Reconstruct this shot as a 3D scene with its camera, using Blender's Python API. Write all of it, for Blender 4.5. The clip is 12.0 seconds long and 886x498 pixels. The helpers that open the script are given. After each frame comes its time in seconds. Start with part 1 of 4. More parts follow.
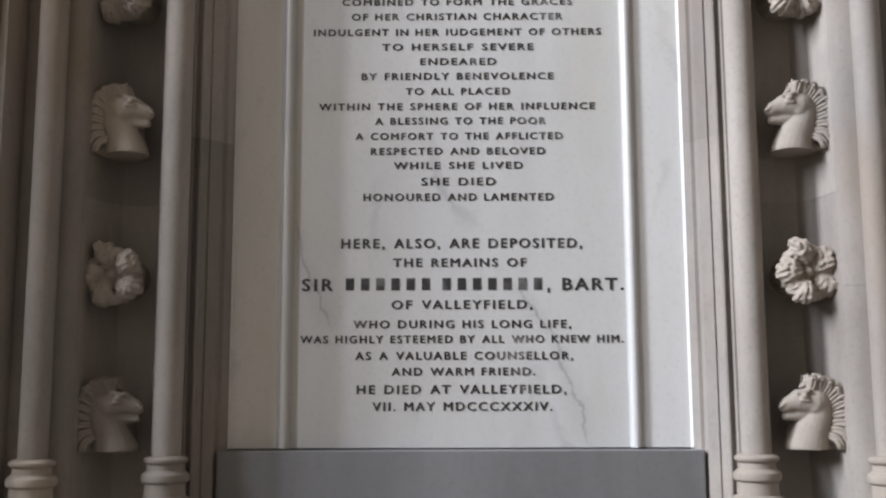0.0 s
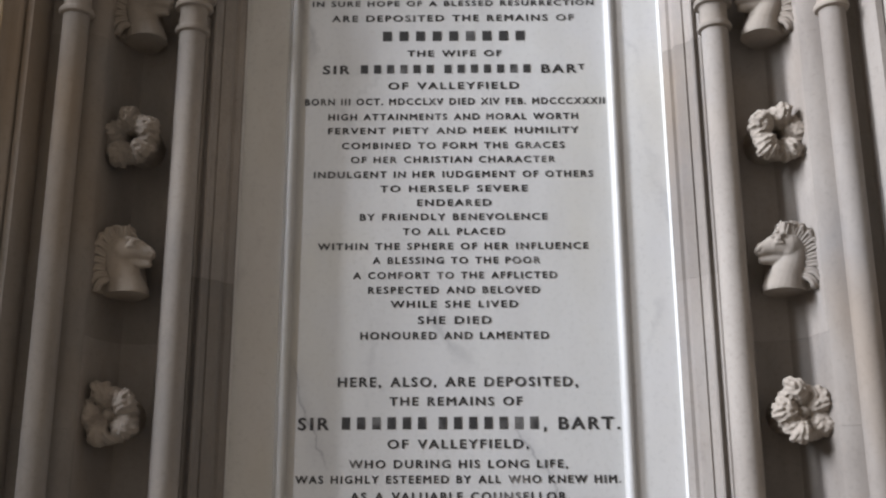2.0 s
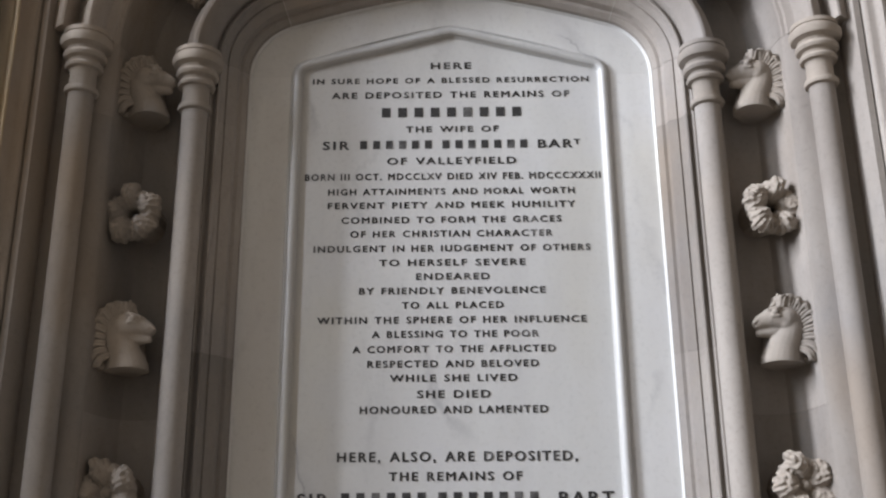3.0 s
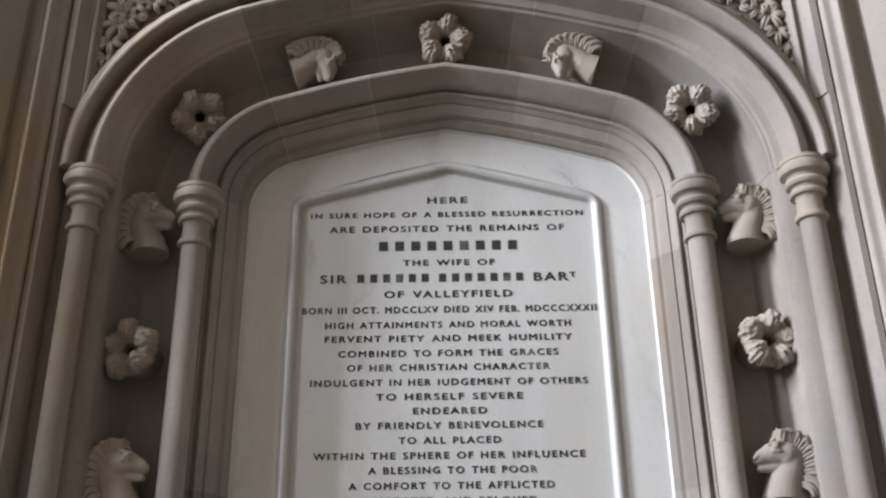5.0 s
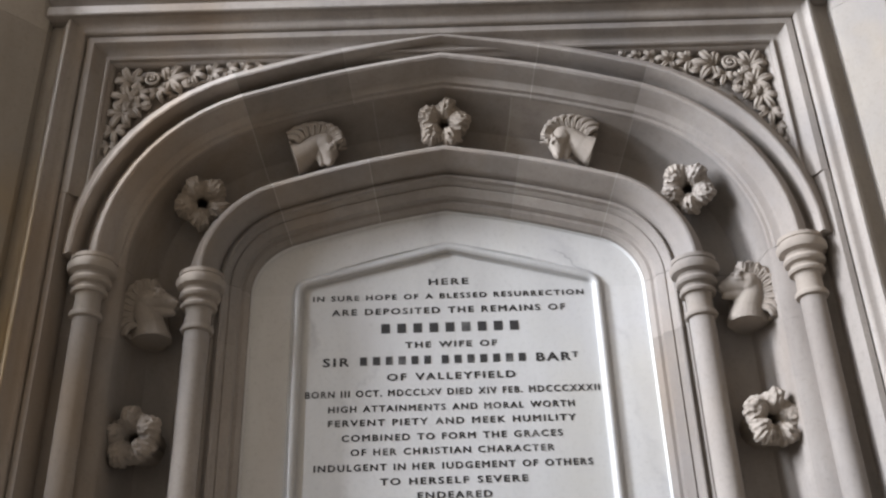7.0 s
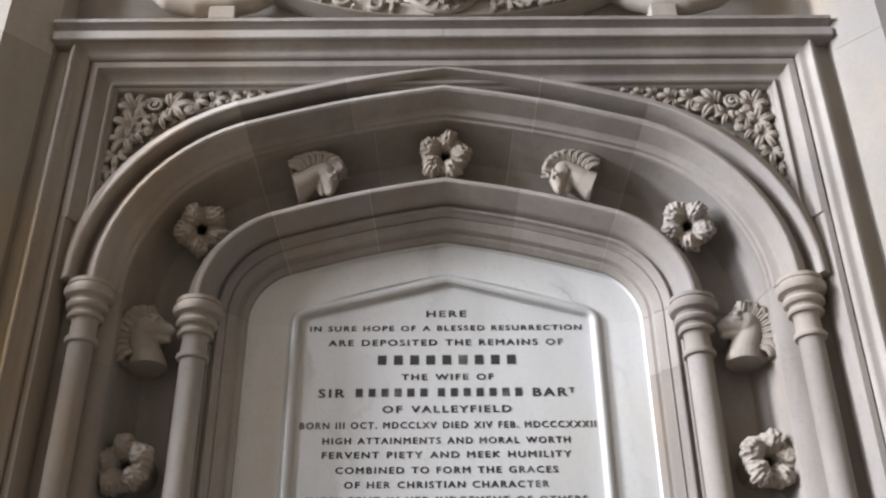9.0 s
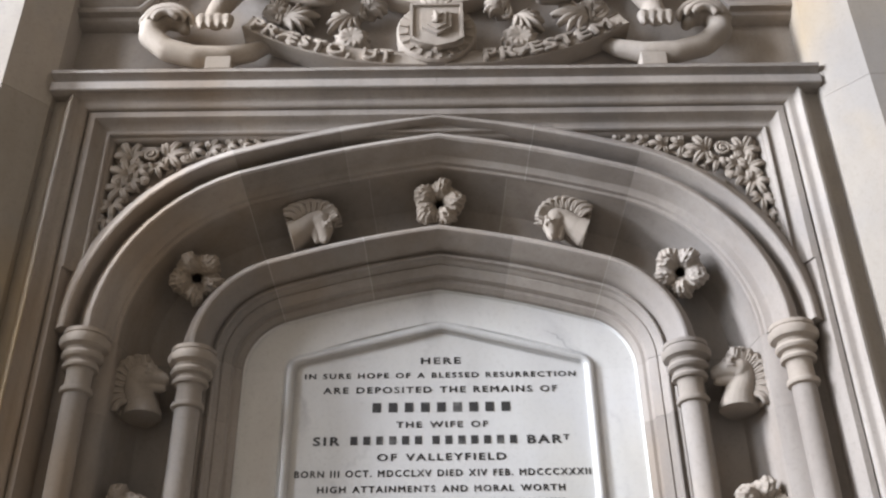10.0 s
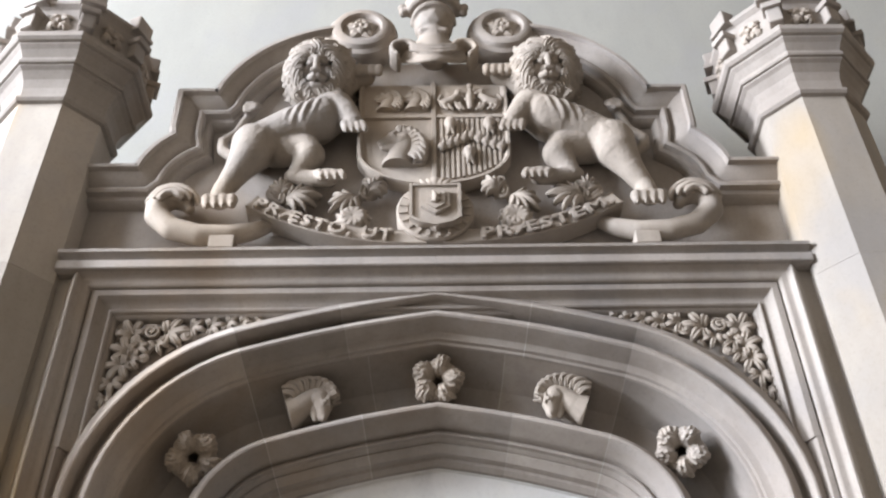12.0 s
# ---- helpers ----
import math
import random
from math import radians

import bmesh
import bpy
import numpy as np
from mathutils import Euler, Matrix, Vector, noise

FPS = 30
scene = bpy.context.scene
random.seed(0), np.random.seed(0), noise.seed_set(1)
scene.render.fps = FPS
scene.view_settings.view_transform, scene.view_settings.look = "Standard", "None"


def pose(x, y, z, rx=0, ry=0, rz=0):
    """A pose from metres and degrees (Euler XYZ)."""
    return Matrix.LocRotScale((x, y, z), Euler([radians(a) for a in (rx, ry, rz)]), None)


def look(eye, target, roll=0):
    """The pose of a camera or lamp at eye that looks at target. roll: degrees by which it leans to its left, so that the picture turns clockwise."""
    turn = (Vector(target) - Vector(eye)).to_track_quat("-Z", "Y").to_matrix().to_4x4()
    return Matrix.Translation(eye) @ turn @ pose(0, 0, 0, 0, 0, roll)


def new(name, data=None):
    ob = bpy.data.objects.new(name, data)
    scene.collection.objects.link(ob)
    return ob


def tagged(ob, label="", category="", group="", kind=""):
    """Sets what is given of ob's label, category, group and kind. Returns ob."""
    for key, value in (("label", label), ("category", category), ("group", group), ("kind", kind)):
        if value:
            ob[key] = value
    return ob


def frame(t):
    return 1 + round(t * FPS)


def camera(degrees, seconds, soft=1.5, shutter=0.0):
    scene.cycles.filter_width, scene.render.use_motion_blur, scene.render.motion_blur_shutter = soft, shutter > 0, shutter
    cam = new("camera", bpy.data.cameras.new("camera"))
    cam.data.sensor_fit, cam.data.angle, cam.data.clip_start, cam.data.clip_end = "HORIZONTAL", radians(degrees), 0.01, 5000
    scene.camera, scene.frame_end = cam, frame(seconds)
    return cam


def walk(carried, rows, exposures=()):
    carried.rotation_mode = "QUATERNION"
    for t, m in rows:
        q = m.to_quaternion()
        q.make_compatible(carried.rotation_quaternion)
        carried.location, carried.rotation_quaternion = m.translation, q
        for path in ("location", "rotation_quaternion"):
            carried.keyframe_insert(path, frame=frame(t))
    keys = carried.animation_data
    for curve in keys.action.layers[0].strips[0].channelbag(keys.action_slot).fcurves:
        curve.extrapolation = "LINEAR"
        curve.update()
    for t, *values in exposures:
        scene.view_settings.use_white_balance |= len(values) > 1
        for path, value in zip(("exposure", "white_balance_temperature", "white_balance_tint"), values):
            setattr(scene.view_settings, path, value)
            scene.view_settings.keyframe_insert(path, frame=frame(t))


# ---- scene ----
cam = camera(46.5, 12.0, 2.3)
PATH = [
    (0, (-0.025, -2.891, 1.279), (-0.039, -0.91, 1.556), -0.2),
    (0.5, (-0.025, -2.903, 1.285), (-0.039, -0.93, 1.611), -0.2),
    (1, (-0.022, -2.914, 1.287), (-0.037, -0.955, 1.686), -0.1),
    (1.5, (-0.008, -2.922, 1.301), (-0.027, -0.974, 1.755), -0.1),
    (2, (-0.009, -2.928, 1.308), (-0.025, -0.996, 1.824), -0.2),
    (2.5, (-0.008, -2.941, 1.318), (-0.025, -1.024, 1.888), -0.4),
    (3, (-0.011, -2.957, 1.331), (-0.022, -1.06, 1.965), -0.5),
    (3.5, (-0.008, -2.968, 1.343), (-0.013, -1.092, 2.037), -0.8),
    (5.5, (-0.009, -2.991, 1.374), (-0.011, -1.199, 2.261), -0.8),
    (6, (-0.014, -3.001, 1.381), (-0.012, -1.225, 2.3), -0.9),
    (6.5, (-0.018, -3.01, 1.39), (-0.014, -1.247, 2.335), -1.3),
    (7, (-0.024, -3.014, 1.393), (-0.017, -1.264, 2.362), -1.8),
    (9, (-0.027, -3.021, 1.418), (-0.015, -1.295, 2.428), -0.6),
    (9.5, (-0.015, -3.039, 1.428), (-0.004, -1.326, 2.461), -0.8),
    (10, (-0.008, -3.058, 1.442), (0.005, -1.367, 2.51), -0.9),
    (10.5, (-0.015, -3.072, 1.459), (0.005, -1.409, 2.57), -0.9),
    (11, (-0.018, -3.071, 1.461), (0.006, -1.459, 2.644), -0.9),
    (11.5, (-0.013, -3.091, 1.464), (0.009, -1.53, 2.715), -1.1),
    (12, (-0.013, -3.112, 1.478), (0.009, -1.605, 2.792), -1.2),
]
EXPOSURES = [(0.0, -0.10), (3.5, -0.18), (7.0, 0.02), (9.5, 0.15), (12.0, 0.40)]
NEAR_WINDOW, FAR_WINDOW, SOUTH_FILL = 2450.0, 700.0, 4.0
walk(cam, [(t, look(eye, target, roll)) for t, eye, target, roll in PATH], EXPOSURES)

# ---- world and lights ----
FLOOR, WALL = -0.25, 0.30
world = bpy.data.worlds.new("sky")
scene.world = world
world.use_nodes = True
_sky = world.node_tree.nodes.new("ShaderNodeTexSky")
_sky.sky_type, _sky.sun_disc = "NISHITA", False
_sky.sun_elevation, _sky.sun_rotation = radians(35), radians(-100)
world.node_tree.links.new(_sky.outputs[0], world.node_tree.nodes["Background"].inputs[0])
world.node_tree.nodes["Background"].inputs[1].default_value = 0.04


def area_lamp(name, eye, target, w, h, power, colour):
    lamp = bpy.data.lights.new(name, "AREA")
    lamp.shape, lamp.size, lamp.size_y, lamp.energy, lamp.color = "RECTANGLE", w, h, power, colour
    ob = new(name, lamp)
    ob.matrix_world = look(eye, target)
    return ob


for _y, _power in ((-3.2, NEAR_WINDOW), (-5.8, FAR_WINDOW)):
    area_lamp("west_window_daylight", (-8.15, _y, 7.0), (-7.15, _y, 7.0), 1.3, 6.0, _power, (0.865, 0.905, 1.0))
# added weak warm fill from the front; no known window stands there
area_lamp("south_fill_light", (0.6, -7.85, 4.2), (0.6, -6.85, 4.2), 2.6, 3.6, SOUTH_FILL, (1.0, 0.93, 0.86))


# ---- materials ----
# dark veins across the marble: from x, z to x, z, and half width
VEINS = [(-0.461, 1.752, -0.373, 1.462, 0.0050), (0.163, 1.571, 0.271, 1.428, 0.0060), (0.271, 1.428, 0.354, 1.141, 0.0050), (0.346, 3.031, 0.505, 2.931, 0.0040)]
def stone(name, base, dark, stain=(0.42, 0.30, 0.17), stain_amount=0.35, rough=0.74, grain=180.0, bump=0.32, vein=0.0):
    m = bpy.data.materials.new(name)
    m.use_nodes = True
    nt = m.node_tree
    n, l = nt.nodes, nt.links
    b = n["Principled BSDF"]
    b.inputs["Specular IOR Level"].default_value = 0.5 if rough < 0.5 else 0.25
    geo = n.new("ShaderNodeNewGeometry")
    info = n.new("ShaderNodeObjectInfo")

    def noise_at(scale, detail=4.0, rough_=0.55, stretch=None):
        t = n.new("ShaderNodeTexNoise")
        t.inputs["Scale"].default_value, t.inputs["Detail"].default_value, t.inputs["Roughness"].default_value = scale, detail, rough_
        src = geo.outputs["Position"]
        if stretch:
            mp = n.new("ShaderNodeMapping")
            mp.inputs["Scale"].default_value = stretch
            l.new(src, mp.inputs["Vector"])
            src = mp.outputs["Vector"]
        l.new(src, t.inputs["Vector"])
        return t.outputs["Fac"]

    def ramp(fac, lo, hi):
        r = n.new("ShaderNodeMapRange")
        r.inputs["From Min"].default_value, r.inputs["From Max"].default_value = lo, hi
        l.new(fac, r.inputs["Value"])
        return r.outputs["Result"]

    def mix(fac, a, c):
        x = n.new("ShaderNodeMix")
        x.data_type = "RGBA"
        for sock, v in ((x.inputs["Factor"], fac), (x.inputs[6], a), (x.inputs[7], c)):
            if isinstance(v, bpy.types.NodeSocket):
                l.new(v, sock)
            elif isinstance(v, tuple):
                sock.default_value = (*v, 1)
            else:
                sock.default_value = v
        return x.outputs[2]

    def times(a, k):
        x = n.new("ShaderNodeMath")
        x.operation = "MULTIPLY"
        l.new(a, x.inputs[0])
        if isinstance(k, float):
            x.inputs[1].default_value = k
        else:
            l.new(k, x.inputs[1])
        return x.outputs[0]

    col = mix(ramp(noise_at(3.5, 6, 0.6, (1, 1, 0.35)), 0.35, 0.7), base, dark)
    col = mix(times(ramp(noise_at(11, 5, 0.6, (1.3, 1.3, 0.4)), 0.50, 0.72), 0.5), col, dark)
    col = mix(times(ramp(noise_at(70, 4, 0.7), 0.52, 0.75), 0.35), col, (dark[0] * 0.7, dark[1] * 0.7, dark[2] * 0.7))
    if stain_amount:
        col = mix(times(ramp(noise_at(2.6, 4, 0.6, (0.8, 1, 0.8)), 0.48, 0.66), 0.35), col, (dark[2] * 1.10, dark[2] * 1.10, dark[2] * 1.14))
        col = mix(times(ramp(noise_at(1.7, 3, 0.5, (1, 1, 0.6)), 0.56, 0.72), stain_amount), col, stain)
    if vein:
        for turn, freq, width, seed in ((25, 1.15, 0.022, 0.0), (-32, 0.9, 0.016, 0.37), (12, 2.1, 0.02, 0.71)):
            mp = n.new("ShaderNodeMapping")
            mp.inputs["Rotation"].default_value = (0, radians(turn), 0)
            mp.inputs["Location"].default_value = (seed, 0, seed)
            l.new(geo.outputs["Position"], mp.inputs["Vector"])
            sep = n.new("ShaderNodeSeparateXYZ")
            l.new(mp.outputs["Vector"], sep.inputs["Vector"])
            wob = n.new("ShaderNodeMath")
            wob.operation = "MULTIPLY_ADD"
            wob.inputs[1].default_value = 0.22
            l.new(noise_at(4.5, 8, 0.62), wob.inputs[0])
            l.new(sep.outputs["X"], wob.inputs[2])
            pp = n.new("ShaderNodeMath")
            pp.operation = "PINGPONG"
            pp.inputs[1].default_value = 0.5 / freq
            l.new(wob.outputs[0], pp.inputs[0])
            line = ramp(pp.outputs[0], width, 0.0)
            col = mix(times(times(line, ramp(noise_at(1.9 + seed, 3), 0.50, 0.66)), vein), col, (0.27, 0.27, 0.285))
        for x0, z0, x1, z1, width in VEINS:
            shift = n.new("ShaderNodeVectorMath")
            shift.operation = "SUBTRACT"
            shift.inputs[1].default_value = (x0, 0, z0)
            l.new(geo.outputs["Position"], shift.inputs[0])
            mp = n.new("ShaderNodeMapping")
            mp.inputs["Rotation"].default_value = (0, math.atan2(x0 - x1, z1 - z0), 0)
            l.new(shift.outputs[0], mp.inputs["Vector"])
            sep = n.new("ShaderNodeSeparateXYZ")
            l.new(mp.outputs["Vector"], sep.inputs["Vector"])
            wob = n.new("ShaderNodeMath")
            wob.operation = "MULTIPLY_ADD"
            wob.inputs[1].default_value = 0.10
            l.new(noise_at(7.0, 8, 0.66), wob.inputs[0])
            l.new(sep.outputs["X"], wob.inputs[2])
            off = n.new("ShaderNodeMath")
            off.operation = "SUBTRACT"
            off.inputs[1].default_value = 0.05
            l.new(wob.outputs[0], off.inputs[0])
            far = n.new("ShaderNodeMath")
            far.operation = "ABSOLUTE"
            l.new(off.outputs[0], far.inputs[0])
            long = math.hypot(x1 - x0, z1 - z0)
            ends = times(ramp(sep.outputs["Z"], -0.02, 0.03), ramp(sep.outputs["Z"], long + 0.02, long - 0.04))
            col = mix(times(times(ramp(far.outputs[0], width, 0.0), ends), 0.62), col, (0.27, 0.27, 0.285))
            col = mix(times(times(ramp(far.outputs[0], 7 * width, 0.0), ends), 0.22), col, (0.36, 0.36, 0.37))
        col = mix(times(ramp(noise_at(2.2, 4, 0.6, (1.5, 1, 0.5)), 0.52, 0.8), 0.4), col, (0.47, 0.46, 0.46))
    tint = n.new("ShaderNodeHueSaturation")
    l.new(col, tint.inputs["Color"])
    mr = n.new("ShaderNodeMapRange")
    mr.inputs["To Min"].default_value, mr.inputs["To Max"].default_value = 0.80, 1.10
    l.new(info.outputs["Random"], mr.inputs["Value"])
    l.new(mr.outputs["Result"], tint.inputs["Value"])
    l.new(tint.outputs["Color"], b.inputs["Base Color"])
    rr = n.new("ShaderNodeMapRange")
    rr.inputs["To Min"].default_value, rr.inputs["To Max"].default_value = rough - 0.1, min(1, rough + 0.12)
    l.new(noise_at(22, 3), rr.inputs["Value"])
    l.new(rr.outputs["Result"], b.inputs["Roughness"])
    bp = n.new("ShaderNodeBump")
    bp.inputs["Strength"].default_value, bp.inputs["Distance"].default_value = bump, 0.004
    s = n.new("ShaderNodeMath")
    s.operation = "ADD"
    l.new(times(noise_at(grain, 3), 0.35), s.inputs[0])
    l.new(noise_at(26, 4), s.inputs[1])
    l.new(s.outputs[0], bp.inputs["Height"])
    l.new(bp.outputs["Normal"], b.inputs["Normal"])
    return m


STONE = stone("carved sandstone", (0.368, 0.334, 0.302), (0.250, 0.220, 0.196), stain=(0.30, 0.21, 0.125), stain_amount=0.5)
CARVED = stone("fine carved stone", (0.402, 0.354, 0.304), (0.285, 0.246, 0.209), stain_amount=0.25)
PALE = stone("pale turret stone", (0.405, 0.368, 0.324), (0.32, 0.287, 0.248), stain=(0.45, 0.31, 0.13), stain_amount=0.6)
MARBLE = stone("white marble", (0.68, 0.68, 0.67), (0.60, 0.595, 0.58), stain=(0.62, 0.57, 0.42), stain_amount=0.3, rough=0.33, bump=0.03, vein=0.4)
GREY = stone("grey slate", (0.20, 0.20, 0.205), (0.15, 0.15, 0.155), stain_amount=0.0, rough=0.45, bump=0.05)
MORTAR = stone("pale lime mortar", (0.52, 0.49, 0.45), (0.36, 0.33, 0.30), stain_amount=0.2, rough=0.85, bump=0.2)
PLASTER = stone("painted plaster", (0.34, 0.34, 0.312), (0.305, 0.305, 0.282), stain_amount=0.08, rough=0.85, bump=0.06)
# unseen room surfaces: dark, warm tones chosen to set the bounce onto the monument
BOUNCE_STONE = stone("bare rubble stone", (0.215, 0.176, 0.132), (0.16, 0.13, 0.097), stain_amount=0.1, rough=0.9)
BOUNCE_PAVING = stone("unseen paving", (0.165, 0.140, 0.110), (0.115, 0.097, 0.076), stain_amount=0.2)
LETTER = bpy.data.materials.new("black letter paint")
LETTER.use_nodes = True
_b = LETTER.node_tree.nodes["Principled BSDF"]
_b.inputs["Base Color"].default_value, _b.inputs["Roughness"].default_value = (0.028, 0.027, 0.027, 1), 0.6
_t = LETTER.node_tree.nodes.new("ShaderNodeTexNoise")
_t.inputs["Scale"].default_value, _t.inputs["Detail"].default_value = 9.0, 6.0
_g = LETTER.node_tree.nodes.new("ShaderNodeNewGeometry")
_r = LETTER.node_tree.nodes.new("ShaderNodeValToRGB")
_r.color_ramp.elements[0].position, _r.color_ramp.elements[0].color = 0.55, (0.028, 0.027, 0.027, 1)
_r.color_ramp.elements[1].position, _r.color_ramp.elements[1].color = 0.78, (0.22, 0.215, 0.21, 1)
LETTER.node_tree.links.new(_g.outputs["Position"], _t.inputs["Vector"])
LETTER.node_tree.links.new(_t.outputs["Fac"], _r.inputs["Fac"])
LETTER.node_tree.links.new(_r.outputs["Color"], _b.inputs["Base Color"])


# ---- shape helpers ----
def thing(name, label, category, at=(0, 0, 0), group="", kind=""):
    ob = new(name)
    ob.location = at
    ob.empty_display_size = 0.05
    return tagged(ob, label, category, group, kind)


def part(name, bm, material, parent, label="", smooth=None):
    """Links a bmesh as one mesh; coordinates are local to the parent."""
    me = bpy.data.meshes.new(name)
    bmesh.ops.recalc_face_normals(bm, faces=bm.faces)
    if smooth is not None:
        lim = radians(smooth)
        for f in bm.faces:
            f.smooth = True
        for e in bm.edges:
            e.smooth = len(e.link_faces) == 2 and e.calc_face_angle(0) < lim
    bm.to_mesh(me)
    bm.free()
    me.materials.append(material)
    ob = new(name, me)
    ob.parent = parent
    if label:
        ob["label"] = label
    return ob


def box(bm, x0, x1, y0, y1, z0, z1, bevel=0.0):
    v = [bm.verts.new((x, y, z)) for x in (x0, x1) for y in (y0, y1) for z in (z0, z1)]
    fs = [bm.faces.new([v[i] for i in q]) for q in ((0, 1, 3, 2), (4, 6, 7, 5), (0, 4, 5, 1), (2, 3, 7, 6), (0, 2, 6, 4), (1, 5, 7, 3))]
    if bevel:
        es = {e for f in fs for e in f.edges}
        bmesh.ops.bevel(bm, geom=list(es), offset=bevel, segments=2, affect="EDGES", profile=0.6)


def mitres(path):
    """Unit-offset vectors (mitred) to the left of a polyline in x, z."""
    out = []
    for i, p in enumerate(path):
        ds = []
        if i:
            ds.append((Vector(p) - Vector(path[i - 1])).normalized())
        if i + 1 < len(path):
            ds.append((Vector(path[i + 1]) - Vector(p)).normalized())
        ns = [Vector((-d.y, d.x)) for d in ds]
        m = sum(ns, Vector((0, 0))).normalized()
        out.append(m / max(0.3, m.dot(ns[0])))
    return out


def sweep(bm, path, normals, profile, gap=0.0):
    """A closed profile of (offset, y) carried along points in x, z, capped at both ends."""
    pts = [Vector(p) for p in path]
    if gap:
        pts[0] += (pts[1] - pts[0]).normalized() * gap
        pts[-1] += (pts[-2] - pts[-1]).normalized() * gap
    rings = []
    for p, nrm in zip(pts, normals):
        rings.append([bm.verts.new((p.x + nrm.x * r, y, p.y + nrm.y * r)) for r, y in profile])
    k = len(profile)
    for a, b in zip(rings, rings[1:]):
        for i in range(k):
            bm.faces.new((a[i], a[(i + 1) % k], b[(i + 1) % k], b[i]))
    bm.faces.new(rings[0])
    bm.faces.new(rings[-1][::-1])


def swept(name, path, profile, material, parent, label="", smooth=32):
    bm = bmesh.new()
    sweep(bm, path, mitres(path), profile)
    return part(name, bm, material, parent, label, smooth)


def lathe(bm, profile, sides, at=(0, 0, 0), turn=0.0, apothem=False):
    """A turned solid of (radius, z) rings."""
    k = 1 / math.cos(math.pi / sides) if apothem else 1
    rings = []
    for r, z in profile:
        rings.append([bm.verts.new((at[0] + k * r * math.cos(turn + 2 * math.pi * i / sides), at[1] + k * r * math.sin(turn + 2 * math.pi * i / sides), at[2] + z)) for i in range(sides)])
    for a, b in zip(rings, rings[1:]):
        for i in range(sides):
            bm.faces.new((a[i], a[(i + 1) % sides], b[(i + 1) % sides], b[i]))
    bm.faces.new(rings[0][::-1])
    bm.faces.new(rings[-1])


def arc(cx, cz, r, a0, a1, n):
    return [(cx + r * math.cos(radians(a0 + (a1 - a0) * i / n)), cz + r * math.sin(radians(a0 + (a1 - a0) * i / n))) for i in range(n + 1)]


def bead(cx, cy, r, a0, a1, n):
    """Profile points of a round moulding; angles run from the +offset side over the front (-y)."""
    return [(cx + r * math.cos(radians(a)), cy - r * math.sin(radians(a))) for a in np.linspace(a0, a1, n)]


# ---- setting ----
def wall(name, x0, x1, y0, y1, z0, z1, material, label):
    bm = bmesh.new()
    box(bm, x0, x1, y0, y1, z0, z1)
    ob = part(name, bm, material, None)
    return tagged(ob, label, "wall", kind="structure")


def holed(name, along, at, depth, a0, a1, z0, z1, holes, label):
    """A wall with tall window openings (from, to, sill, head): along 'x' or 'y'."""
    ob = thing(name, label, "wall", kind="structure")
    pieces, a = [], a0
    for h0, h1, hz0, hz1 in holes:
        pieces += [(a, h0, z0, z1), (h0, h1, z0, hz0), (h0, h1, hz1, z1)]
        a = h1
    for s0, s1, t0, t1 in pieces + [(a, a1, z0, z1)]:
        bm = bmesh.new()
        if along == "y":
            box(bm, at - depth, at, s0, s1, t0, t1)
        else:
            box(bm, s0, s1, at - depth, at, t0, t1)
        part("masonry", bm, BOUNCE_STONE, ob)
    return ob


wall("wall_north", -8.4, 4.6, WALL, WALL + 0.4, FLOOR, 10.5, PLASTER, "pale grey-green plastered wall behind the monument")
# the other walls are out of view, added to enclose and bounce the daylight
wall("wall_east", 4.2, 4.6, -8.0, WALL, FLOOR, 10.5, BOUNCE_STONE, "unseen side wall closing the room, toned for bounce light")
holed("wall_west", "y", -8.0, 0.4, -8.0, WALL, FLOOR, 10.5, ((-6.5, -5.1, 3.9, 10.1), (-3.9, -2.5, 3.9, 10.1)), "unseen side wall with two tall window openings, toned for bounce light")
# unseen end wall; its opening only lets in the added south fill
holed("wall_south", "x", -7.6, 0.4, -8.0, 4.2, FLOOR, 10.5, ((-0.8, 2.0, 2.3, 6.1),), "unseen end wall with an opening for the added fill light")
# floor out of view; it sends warm bounce up to the stonework
bm = bmesh.new()
box(bm, -8.4, 4.6, -8.0, WALL + 0.4, FLOOR - 0.2, FLOOR)
tagged(part("floor", bm, BOUNCE_PAVING, None), "unseen floor below the monument, toned for bounce light", "floor", kind="structure")
# ceiling out of view, added to close the room and limit the bounce
bm = bmesh.new()
box(bm, -8.4, 4.6, -8.0, WALL + 0.4, 10.5, 10.7)
tagged(part("ceiling", bm, BOUNCE_STONE, None), "unseen ceiling closing the room, toned for bounce light", "ceiling", kind="structure")

# ---- the arched recess ----
SPRING = 2.90
SHOULDER, RISE = (0.45, 0.19), 77.0
SILL = 1.13


def arch_path(z0=None, apex=3.20):
    """The slab's outer line: left jamb, left shoulder, apex, right shoulder, right jamb, with joint marks."""
    cx, r = SHOULDER
    right = arc(cx, SPRING, r, 0, RISE, 12)
    end = right[-1]
    upper = []
    for i in range(1, 9):
        f = i / 9
        upper.append((end[0] * (1 - f), end[1] + (apex - end[1]) * f + 0.010 * math.sin(math.pi * f)))
    half = right + upper
    left = [(-x, z) for x, z in half]
    pts = left + [(0, apex)] + half[::-1]
    if z0 is not None:
        pts = [(-cx - r, z0)] + pts + [(cx + r, z0)]
    return pts


